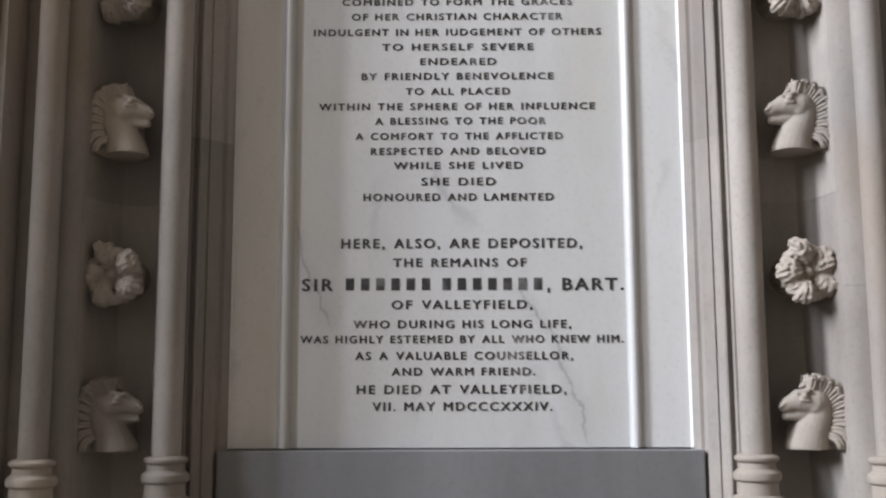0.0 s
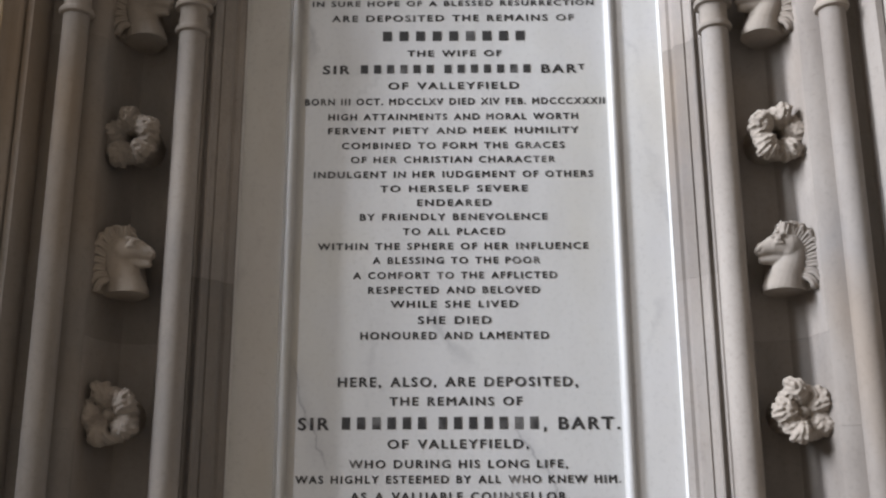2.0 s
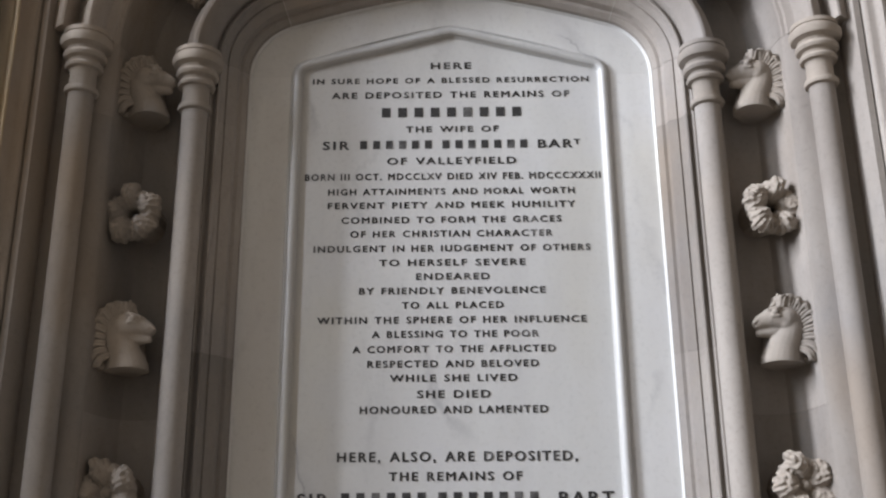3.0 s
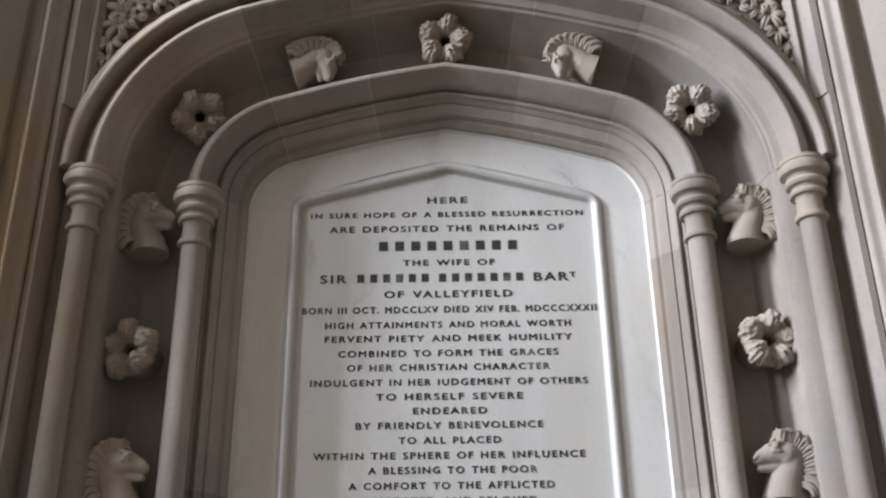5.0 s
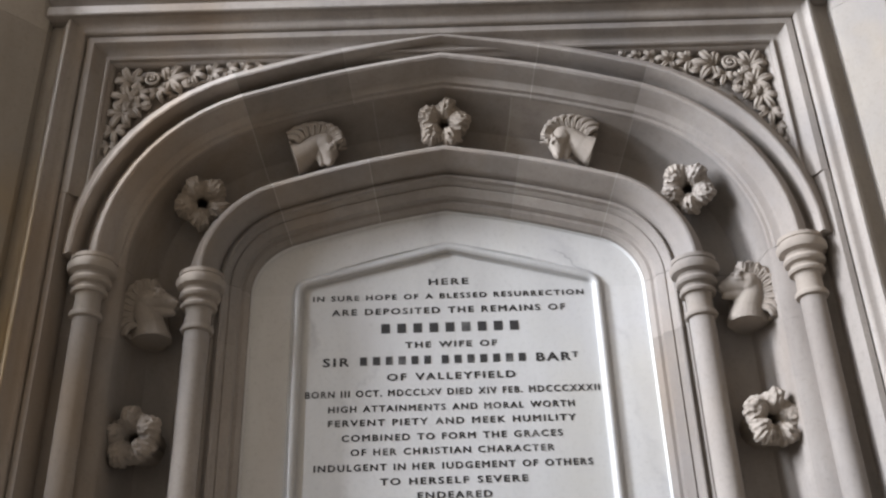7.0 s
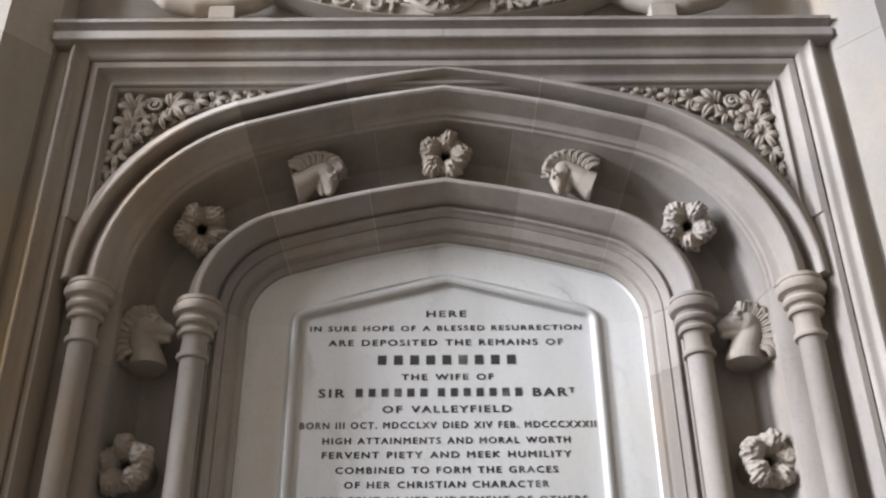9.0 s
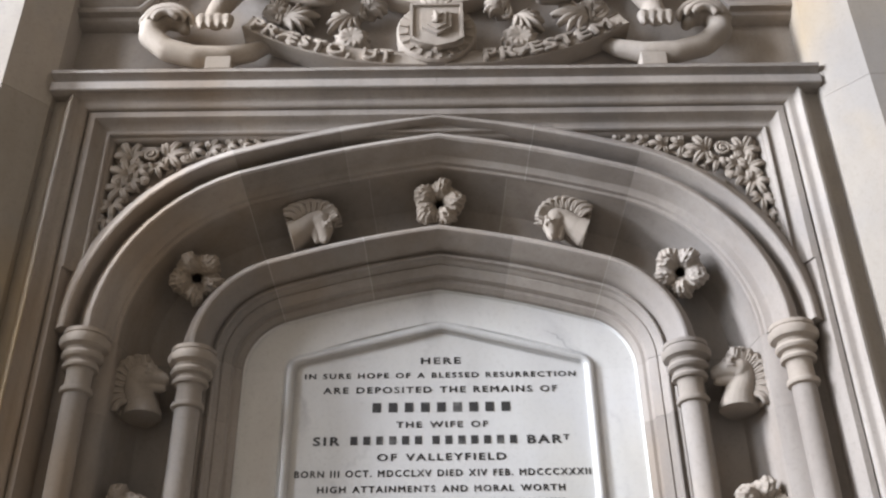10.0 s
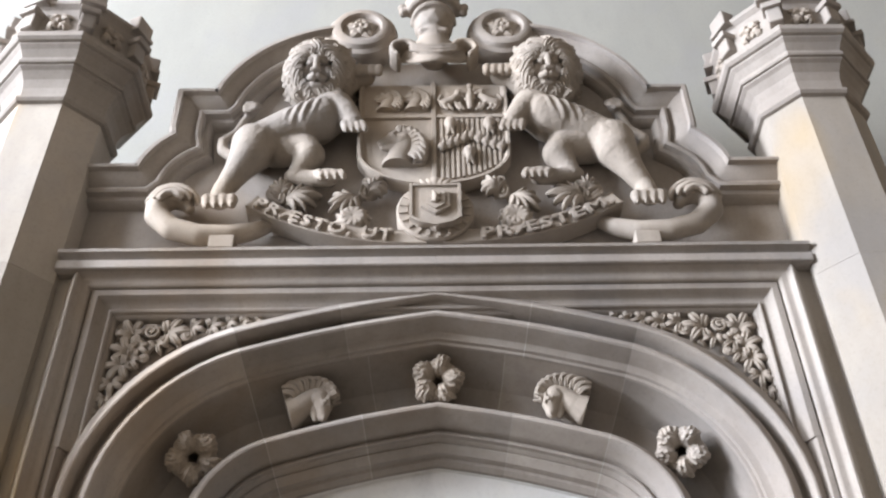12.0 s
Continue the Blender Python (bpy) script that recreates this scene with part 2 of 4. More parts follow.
def arch_stones(name, piece, profile, joints, label, category, group=""):
    """The arch as separate voussoirs: joints are indices of the path's points."""
    ob = thing(name, label, category, group=group)
    path = arch_path()
    nrm = mitres(path)
    nrm[0], nrm[-1] = Vector((-1, 0)), Vector((1, 0))
    cuts = [0, *joints, len(path) - 1]
    for a, b in zip(cuts, cuts[1:]):
        bm = bmesh.new()
        sweep(bm, path[a : b + 1], nrm[a : b + 1], profile, 0.0011)
        part(piece, bm, STONE, ob, smooth=32)
    for k in joints:
        p = Vector(path[k])
        ends = [p + (Vector(path[k + d]) - p).normalized() * 0.0011 for d in (-1, 1)]
        bm = bmesh.new()
        sweep(bm, ends, [nrm[k], nrm[k]], profile)
        part("mortar_joint", bm, MORTAR, ob, smooth=32)
    return ob


def jamb_stones(parent, piece, profile, zs, material=None):
    for side in (-1, 1):
        for z0, z1 in zip(zs, zs[1:]):
            bm = bmesh.new()
            path = [(-0.64, z0), (-0.64, z1)]
            sweep(bm, path, mitres(path), profile, 0.0003)
            if side > 0:
                for v in bm.verts:
                    v.co.x *= -1
            part(piece, bm, material or STONE, parent, smooth=32)


BACK = 0.25
REVEAL = [(0.0, BACK), (0.0, -0.034), (0.012, -0.05), (0.022, -0.052), (0.026, -0.075), (0.042, -0.088), (0.050, -0.094), (0.052, -0.0915), (0.055, -0.0915), (0.057, -0.101), (0.065, -0.110), (0.067, -0.127), (0.072, -0.129), (0.076, -0.114), (0.086, -0.116)]
INNER_ROLL = [(0.088, -0.140), (0.092, -0.152), (0.112, -0.186), (0.117, -0.198), (0.123, -0.205), (0.131, -0.206), (0.138, -0.202), (0.163, -0.168), (0.169, -0.158)]
INNER = REVEAL + INNER_ROLL + [(0.170, -0.13), (0.172, -0.12), (0.172, BACK)]
INNER_JAMB = REVEAL + [(0.09, -0.135), (0.165, -0.135), (0.172, -0.12), (0.172, BACK)]
HOLLOW = [(0.172, BACK), (0.172, -0.12), (0.178, -0.085), (0.20, -0.066), (0.25, -0.060), (0.295, -0.075), (0.323, -0.11), (0.338, -0.16), (0.345, -0.205), (0.348, -0.225), (0.348, BACK)]
OUTER_ROLL = [(0.389, -0.268), (0.392, -0.280), (0.402, -0.312), (0.406, -0.322), (0.413, -0.327), (0.421, -0.326), (0.428, -0.321), (0.449, -0.297), (0.454, -0.290)]
OUTER = [(0.348, BACK), (0.348, -0.222), (0.352, -0.233), (0.361, -0.236), (0.364, -0.248), (0.368, -0.250), (0.380, -0.254), (0.386, -0.258)] + OUTER_ROLL + [(0.456, -0.272), (0.464, -0.264), (0.471, -0.270), (0.474, -0.290), (0.476, -0.337), (0.480, -0.344), (0.486, -0.345), (0.531, -0.308), (0.537, -0.301), (0.539, -0.290), (0.539, BACK)]
OUTER_JAMB = [(0.348, BACK), (0.348, -0.225), (0.354, -0.236), (0.385, -0.256), (0.47, -0.262), (0.515, -0.262), (0.515, BACK)]

inner_arch = arch_stones("inner_arch", "voussoir", INNER, (11, 17, 25, 31), "grey-buff moulded stone inner order of a four-centred arch", "arch")
hollow_arch = arch_stones("hollow_arch_band", "voussoir", HOLLOW, (11, 18, 24, 31), "shadowed hollow stone band between the arch orders", "arch")
outer_arch = arch_stones("outer_arch", "voussoir", OUTER, (11, 17, 25, 31), "moulded stone outer arch order with a raised hood", "arch")
jamb_stones(inner_arch, "jamb_stone", INNER_JAMB, (FLOOR, 1.0, 1.98, 2.70, SPRING))
jamb_stones(hollow_arch, "jamb_stone", HOLLOW, (FLOOR, 1.0, 1.80, 2.76, SPRING))
jamb_stones(outer_arch, "jamb_stone", OUTER_JAMB, (FLOOR, 1.0, 1.55, 2.66, SPRING))


def column(x, y, rad, label):
    ob = thing("colonnette", label, "column", (x, y, 0), group="colonnettes of the arch")
    r = rad
    bm = bmesh.new()
    lathe(bm, [(r, 1.10), (r, 2.722)], 28)
    part("shaft", bm, STONE, ob, smooth=40)
    bm = bmesh.new()
    lathe(bm, [(r, 2.700), (r + 0.010, 2.704), (r + 0.0125, 2.711), (r + 0.010, 2.719), (r + 0.002, 2.722), (r + 0.001, 2.770), (r + 0.004, 2.778), (r + 0.015, 2.780), (r + 0.018, 2.787), (r + 0.015, 2.795), (r + 0.007, 2.798), (r + 0.009, 2.806),
               (r + 0.022, 2.812), (r + 0.026, 2.820), (r + 0.023, 2.830), (r + 0.014, 2.833), (r + 0.018, 2.842), (r + 0.034, 2.850), (r + 0.039, 2.862), (r + 0.038, 2.872), (r + 0.029, 2.876), (r + 0.028, 2.884), (r + 0.031, 2.886), (r + 0.031, 2.898), (0.02, 2.900)], 36)
    part("capital", bm, CARVED, ob, smooth=38)
    bm = bmesh.new()
    lathe(bm, [(0.070, FLOOR), (0.070, 0.985), (0.066, 1.000), (0.064, 1.012), (0.053, 1.018), (0.052, 1.050), (0.060, 1.056), (0.062, 1.066), (0.060, 1.074), (0.048, 1.084), (0.047, 1.098), (0.056, 1.106), (0.057, 1.112), (0.052, 1.117), (r, 1.121)], 28)
    part("base", bm, CARVED, ob, smooth=35)
    return ob


for s in (-1, 1):
    column(s * 0.766, -0.166, 0.038, "slender stone colonnette with ringed capital beside the tablet")
    column(s * 1.066, -0.286, 0.036, "slender stone colonnette with ringed capital at the outer order")

# ---- the marble tablet ----
tablet = thing("memorial_tablet", "white veined marble memorial tablet with black lettering and arched head", "tablet")
bm = bmesh.new()
face = arch_path(SILL)
sweep_pts = [bm.verts.new((x * 0.998, 0.0, z)) for x, z in face]
bm.faces.new(sweep_pts)
ext = bmesh.ops.extrude_face_region(bm, geom=bm.faces[:])
for v in ext["geom"]:
    if isinstance(v, bmesh.types.BMVert):
        v.co.y = 0.12
part("panel", bm, MARBLE, tablet)


def tablet_path(x, spring, apex, rad, z0):
    cx = x - rad
    sl = math.degrees(math.atan2(apex - spring, x)) 
    right = arc(cx, spring, rad, 0, 90 - sl, 5)
    half = right
    return [(-x, z0)] + [(-a, b) for a, b in half] + [(0, apex)] + half[::-1] + [(x, z0)]


roll_path = tablet_path(0.487, 2.905, 3.062, 0.04, SILL)
swept("bead_moulding", roll_path, [(-0.018, 0.004), (-0.018, -0.004), (-0.014, -0.006)] + bead(-0.001, -0.010, 0.0135, 180, 0, 9) + [(0.0125, -0.004)] + bead(0.0155, -0.006, 0.0055, 180, 0, 5) + [(0.021, 0.004)], MARBLE, tablet, smooth=50)
_border = arch_path(SILL)
_edge = [(-0.134, 0.004), (-0.134, -0.006), (-0.131, -0.009), (-0.006, -0.009), (-0.004, -0.016), (-0.001, -0.019), (0.0, 0.004)]
for _stretch, _name in (([(-0.64, SILL), (-0.64, 2.8997)], "border_jamb"), (_border[1:-1], "border_head"), ([(0.64, 2.8997), (0.64, SILL)], "border_jamb")):
    bm = bmesh.new()
    _sides = mitres(_stretch)
    _sides[0], _sides[-1] = Vector((-1, 0)), Vector((-1 if _stretch[0][0] == _stretch[-1][0] < 0 else 1, 0))
    if _stretch[0][0] == _stretch[-1][0] > 0:
        _sides[0] = Vector((1, 0))
    sweep(bm, _stretch, _sides, _edge)
    if _name == "border_head":
        for k, v in enumerate(bm.verts):
            if k % 7 < 3:
                v.co.z += 0.016 * max(0.0, 1 - abs(v.co.x) / 0.50)
    part(_name, bm, MARBLE, tablet, smooth=30)

# lettering: text, height of the line's middle, letter height, half width
LINES = [
    ("HERE", 2.940, 0.0235, -0.063, 0.068), ("IN SURE HOPE OF A BLESSED RESURRECTION", 2.888, 0.0185, -0.440, 0.441), ("ARE DEPOSITED THE REMAINS OF", 2.837, 0.0215, -0.378, 0.377),
    ("#########", 2.775, 0.0335, -0.218, 0.222), ("THE WIFE OF", 2.717, 0.0205, -0.142, 0.150), ("SIR ###### ####### BART^", 2.664, 0.0285, -0.402, 0.404), ("OF VALLEYFIELD", 2.609, 0.0230, -0.200, 0.202),
    ("BORN III OCT. MDCCLXV  DIED XIV FEB. MDCCCXXXII", 2.557, 0.0215, -0.454, 0.461), ("HIGH ATTAINMENTS AND MORAL WORTH", 2.507, 0.0205, -0.381, 0.378), ("FERVENT PIETY AND MEEK HUMILITY", 2.462, 0.0205, -0.381, 0.378),
    ("COMBINED TO FORM THE GRACES", 2.414, 0.0205, -0.338, 0.334), ("OF HER CHRISTIAN CHARACTER", 2.369, 0.0205, -0.310, 0.305), ("INDULGENT IN HER IUDGEMENT OF OTHERS", 2.322, 0.0205, -0.420, 0.417),
    ("TO HERSELF SEVERE", 2.277, 0.0205, -0.221, 0.220), ("ENDEARED", 2.233, 0.0205, -0.110, 0.111), ("BY FRIENDLY BENEVOLENCE", 2.189, 0.0205, -0.280, 0.276),
    ("TO ALL PLACED", 2.144, 0.0205, -0.152, 0.150), ("WITHIN THE SPHERE OF HER INFLUENCE", 2.099, 0.0205, -0.402, 0.394), ("A BLESSING TO THE POOR", 2.056, 0.0205, -0.240, 0.251),
    ("A COMFORT TO THE AFFLICTED", 2.011, 0.0205, -0.296, 0.299), ("RESPECTED AND BELOVED", 1.967, 0.0205, -0.252, 0.248), ("WHILE SHE LIVED", 1.925, 0.0205, -0.186, 0.184),
    ("SHE DIED", 1.878, 0.0225, -0.107, 0.106), ("HONOURED AND LAMENTED", 1.833, 0.0215, -0.272, 0.270), ("HERE, ALSO, ARE DEPOSITED,", 1.700, 0.0275, -0.334, 0.348),
    ("THE REMAINS OF", 1.645, 0.0245, -0.187, 0.190), ("SIR ###### #######, BART.", 1.583, 0.0350, -0.444, 0.463), ("OF VALLEYFIELD,", 1.526, 0.0250, -0.191, 0.205),
    ("WHO DURING HIS LONG LIFE,", 1.471, 0.0225, -0.298, 0.312), ("WAS HIGHLY ESTEEMED BY ALL WHO KNEW HIM.", 1.429, 0.0215, -0.446, 0.458), ("AS A VALUABLE COUNSELLOR,", 1.383, 0.0225, -0.292, 0.316),
    ("AND WARM FRIEND.", 1.339, 0.0220, -0.190, 0.210), ("HE DIED AT VALLEYFIELD,", 1.290, 0.0245, -0.287, 0.296), ("VII. MAY MDCCCXXXIV.", 1.243, 0.0240, -0.243, 0.256),
]


def text_mesh(text, space=1.28, bold=0.032):
    """The outline letters of a line as a bmesh, one unit high; # stands for a plain bar."""
    cu = bpy.data.curves.new("letters", "FONT")
    cu.body, cu.size, cu.space_character, cu.extrude, cu.resolution_u = text.replace("#", "H"), 1.0, space, 0.02, 3
    ob = new("letters", cu)
    bpy.context.view_layer.update()
    me = ob.to_mesh()
    bm = bmesh.new()
    for k, (dx, dy) in enumerate(((-bold, 0), (bold, 0), (0, -0.6 * bold), (0, 0.6 * bold))):
        first = len(bm.verts)
        bm.from_mesh(me)
        bm.verts.ensure_lookup_table()
        for v in bm.verts[first:]:
            v.co += Vector((dx, dy, 0.004 * k))
    ob.to_mesh_clear()
    bpy.data.objects.remove(ob)
    bpy.data.curves.remove(cu)
    return bm


def bar_word(word):
    """Plain bars in place of the letters of a withheld word."""
    bm = bmesh.new()
    x = 0.0
    for c in word:
        if c == "#":
            box(bm, x + 0.10, x + 0.52, 0.02, 0.72, -0.02, 0.02)
            x += 0.78
        else:
            box(bm, x + 0.02, x + 0.14, -0.14, 0.12, -0.02, 0.02)
            x += 0.25
    return bm


CAPS, GAP = 0.72, 0.64
for text, z, high, x0, x1 in LINES:
    made, x = [], 0.0
    for word in text.split():
        bm = bar_word(word) if "#" in word else text_mesh(word.rstrip("^"))
        lo, hi = min(v.co.x for v in bm.verts), max(v.co.x for v in bm.verts)
        for v in bm.verts:
            v.co.x += x - lo
            if word.endswith("^") and v.co.x > x + 0.755 * (hi - lo):
                v.co.x = x + 0.755 * (hi - lo) + 0.62 * (v.co.x - x - 0.755 * (hi - lo))
                v.co.y = CAPS - 0.62 * (CAPS - v.co.y)
        made.append(bm)
        x = max(v.co.x for v in bm.verts) + GAP
    wide = x - GAP
    for bm in made:
        for v in bm.verts:
            v.co = Vector((x0 + v.co.x / wide * (x1 - x0), -0.0007 - v.co.z * 0.03, z + (v.co.y / CAPS - 0.5) * high))
        part("inscription_word", bm, LETTER, tablet)

plinth = thing("plinth_slab", "smooth dark grey stone slab below the marble tablet", "plinth")
bm = bmesh.new()
box(bm, -0.655, 0.655, -0.075, 0.12, FLOOR, SILL - 0.004, 0.003)
part("slab", bm, GREY, plinth)

# ---- spandrels and square frame ----
XF, ZF = 1.186, 3.726
FRAME = [(0.0, BACK), (0.0, -0.300), (-0.004, -0.300), (-0.004, -0.343), (-0.007, -0.346), (-0.028, -0.345), (-0.031, -0.341), (-0.036, -0.328), (-0.045, -0.316), (-0.057, -0.309), (-0.066, -0.307), (-0.068, -0.315), (-0.073, -0.318), (-0.079, -0.314), (-0.081, -0.302), (-0.085, -0.300), (-0.089, -0.297), (-0.093, -0.288), (-0.096, -0.280), (-0.096, BACK)]
LABEL = [(0.0015, BACK), (0.0015, -0.346), (0.006, -0.355), (0.014, -0.360), (0.026, -0.361), (0.034, -0.366), (0.039, -0.376), (0.0415, -0.390), (0.0415, BACK)]
frame_thing = thing("square_frame", "stepped stone label frame squared round the arch", "frame")
_p = [(-XF, 3.11), (-XF, ZF), (XF, ZF), (XF, 3.11)]
swept("frame_moulding", _p, FRAME, STONE, frame_thing)
swept("label_moulding", [(-XF, FLOOR), (-XF, ZF), (XF, ZF), (XF, FLOOR)], LABEL, STONE, frame_thing)
for s in (-1, 1):
    bm = bmesh.new()
    pr = [(0.0, BACK), (0.0, -0.300), (-0.004, -0.300), (-0.004, -0.345), (-0.022, -0.345), (-0.030, -0.325), (-0.042, -0.30), (-0.042, BACK)]
    path = [(-XF, FLOOR), (-XF, 3.109)]
    sweep(bm, path, mitres(path), pr)
    for v in bm.verts:
        v.co.x *= -s
    part("frame_post", bm, STONE, frame_thing, smooth=32)
    bm = bmesh.new()
    plan = [(1.2285, BACK), (1.2285, -0.386), (1.233, -0.389), (1.262, -0.352), (1.270, -0.348), (1.330, -0.346), (1.330, BACK)]
    low, high = [[bm.verts.new((s * x, y, z)) for x, y in plan] for z in (FLOOR, 3.766)]
    for k in range(len(plan)):
        bm.faces.new((low[k], low[(k + 1) % 7], high[(k + 1) % 7], high[k]))
    bm.faces.new(low)
    bm.faces.new(high)
    part("side_pilaster", bm, PALE, frame_thing)
    bm = bmesh.new()
    box(bm, *sorted((s * (XF + 0.05), s * 1.33)), -0.374, BACK, 3.768, 3.855)
    part("pilaster_head", bm, STONE, frame_thing)


# ---- spandrel grounds; their carving follows below ----
spandrels = []
for s in (-1, 1):
    ob = thing("spandrel_panel", "carved stone spandrel filled with curling vine leaves", "carved panel", group="spandrels")
    hood = []
    for ang in np.linspace(4, RISE, 14):
        hood.append((SHOULDER[0] + 0.70 * math.cos(radians(ang)), SPRING + 0.70 * math.sin(radians(ang))))
    hood = [(x, z) for x, z in hood if x < 1.10] + [(0.35, 3.63)]
    poly = [(1.105, hood[0][1])] + hood + [(1.105, 3.63)]
    bm = bmesh.new()
    f = bm.faces.new([bm.verts.new((s * x, -0.268, z)) for x, z in poly])
    ext = bmesh.ops.extrude_face_region(bm, geom=[f])
    for v in ext["geom"]:
        if isinstance(v, bmesh.types.BMVert):
            v.co.y = BACK - 0.02
    part("ground", bm, STONE, ob)
    spandrels.append(ob)

# ---- cornice ----
cornice = thing("cornice", "moulded stone cornice above the arch", "cornice")
CORN = [(0.043, BACK), (0.043, -0.394), (0.045, -0.402), (0.049, -0.405), (0.080, -0.404), (0.084, -0.400), (0.086, -0.388), (0.091, -0.386), (0.098, -0.392), (0.105, -0.405), (0.109, -0.416), (0.121, -0.418), (0.125, -0.412), (0.140, -0.30), (0.140, BACK)]
for a, b in ((-1.308, 0.0), (0.0, 1.308)):
    bm = bmesh.new()
    path = [(a, ZF), (b, ZF)]
    sweep(bm, path, mitres(path), CORN, 0.0006)
    part("cornice_stone", bm, STONE, cornice, smooth=32)

# ---- pediment ----
pediment = thing("pediment", "shaped stone pediment with stepped scrolled outline", "pediment")
PED = [(1.315, 4.31)] + [(1.12, 4.31)] + arc(0.83, 4.29, 0.275, 12, 66, 8) + [(0.94, 4.60), (0.985, 4.60), (0.985, 4.745), (0.86, 4.745)] + arc(0.32, 4.64, 0.545, 12, 78, 12)
PED = [(1.315, 1.478 + (PED[0][1] - 1.478) * 0.975)] + [(0.975 * x, 1.478 + (z - 1.478) * 0.975) for x, z in PED[1:]]
PMOULD = [(0.085, BACK), (0.085, -0.335), (0.076, -0.34), (0.074, -0.372), (0.062, -0.388), (0.046, -0.388), (0.042, -0.366), (0.034, -0.362), (0.012, -0.352), (-0.006, -0.334), (-0.018, -0.326), (-0.022, -0.345), (-0.034, -0.350), (-0.044, -0.344), (-0.047, -0.318), (-0.062, -0.314), (-0.074, -0.298), (-0.078, -0.265), (-0.078, BACK)]
K = 1.478


def near(pts):
    return [(0.975 * x, K + 0.975 * (z - K)) for x, z in pts]


PED_LINE = [(1.315, K + 0.975 * (4.31 - K))] + near([(1.125, 4.31)] + arc(0.83, 4.29, 0.275, 10, 58, 8) + [(0.988, 4.595), (0.988, 4.752), (0.862, 4.752)] + arc(0.32, 4.64, 0.545, 14, 80, 14))
for s in (-1, 1):
    path = [(s * x, z) for x, z in PED_LINE]
    swept("outline_moulding", path if s < 0 else path[::-1], PMOULD, STONE, pediment)
bm = bmesh.new()
half = [(1.315, 3.83)] + PED
outline = [(x, z) for x, z in half] + [(0.15, 5.02), (-0.15, 5.02)] + [(-x, z) for x, z in half[::-1]]
vs = [bm.verts.new((x, -0.27, z)) for x, z in outline]
f = bm.faces.new(vs)
ext = bmesh.ops.extrude_face_region(bm, geom=[f])
for v in ext["geom"]:
    if isinstance(v, bmesh.types.BMVert):
        v.co.y = BACK
bmesh.ops.triangulate(bm, faces=[g for g in bm.faces if len(g.verts) > 4])
part("field", bm, STONE, pediment)


def disc(bm, cx, cz, rings, sides=36):
    """A turned boss facing the viewer: rings of (radius, y)."""
    rs = [[bm.verts.new((cx + r * math.cos(2 * math.pi * i / sides), y, cz + r * math.sin(2 * math.pi * i / sides))) for i in range(sides)] for r, y in rings]
    for a, b in zip(rs, rs[1:]):
        for i in range(sides):
            bm.faces.new((a[i], a[(i + 1) % sides], b[(i + 1) % sides], b[i]))
    bm.faces.new(rs[-1])
    bm.faces.new(rs[0][::-1])


roundels = []
for s in (-1, 1):
    bm = bmesh.new()
    disc(bm, s * 0.305, 5.135, [(0.120, BACK), (0.120, -0.20), (0.138, -0.21), (0.150, -0.225), (0.146, -0.25), (0.140, -0.258), (0.152, -0.272), (0.156, -0.33), (0.148, -0.355), (0.130, -0.365), (0.122, -0.385), (0.108, -0.392), (0.090, -0.392), (0.084, -0.382), (0.080, -0.372)])
    roundels.append(part("scroll_roundel", bm, STONE, pediment, smooth=32))

# ---- turrets ----
friezes = []


def turret(side):
    ob = thing("octagonal_turret", "tall octagonal stone turret shaft with flared battlemented capital", "turret", (side * 1.505, -0.30, 0), group="turrets")
    t8 = math.pi / 8
    cuts = (FLOOR, 1.2, 2.5, 3.72, 4.53)
    for z0, z1 in zip(cuts, cuts[1:]):
        bm = bmesh.new()
        lathe(bm, [(0.20, z0 + 0.0006), (0.20, z1 - 0.0006)], 8, turn=t8, apothem=True)
        part("shaft_stone", bm, PALE, ob)
    bm = bmesh.new()
    lathe(bm, [(0.20, 4.515), (0.214, 4.520), (0.222, 4.532), (0.222, 4.542), (0.212, 4.552), (0.206, 4.556), (0.206, 4.566), (0.208, 4.60), (0.218, 4.640), (0.238, 4.672), (0.252, 4.684), (0.252, 4.692), (0.262, 4.694), (0.266, 4.704), (0.262, 4.714), (0.254, 4.716), (0.256, 4.73),
               (0.272, 4.760), (0.286, 4.776), (0.286, 4.784), (0.298, 4.788), (0.308, 4.800), (0.308, 4.826), (0.300, 4.836), (0.27, 4.845)], 8, turn=t8, apothem=True)
    part("capital", bm, STONE, ob)
    bm = bmesh.new()
    lathe(bm, [(0.268, 4.84), (0.268, 5.02), (0.285, 5.04), (0.285, 5.06), (0.24, 5.07)], 8, turn=t8, apothem=True)
    friezes.append(part("frieze", bm, STONE, ob))
    return ob


turrets = [turret(s) for s in (-1, 1)]


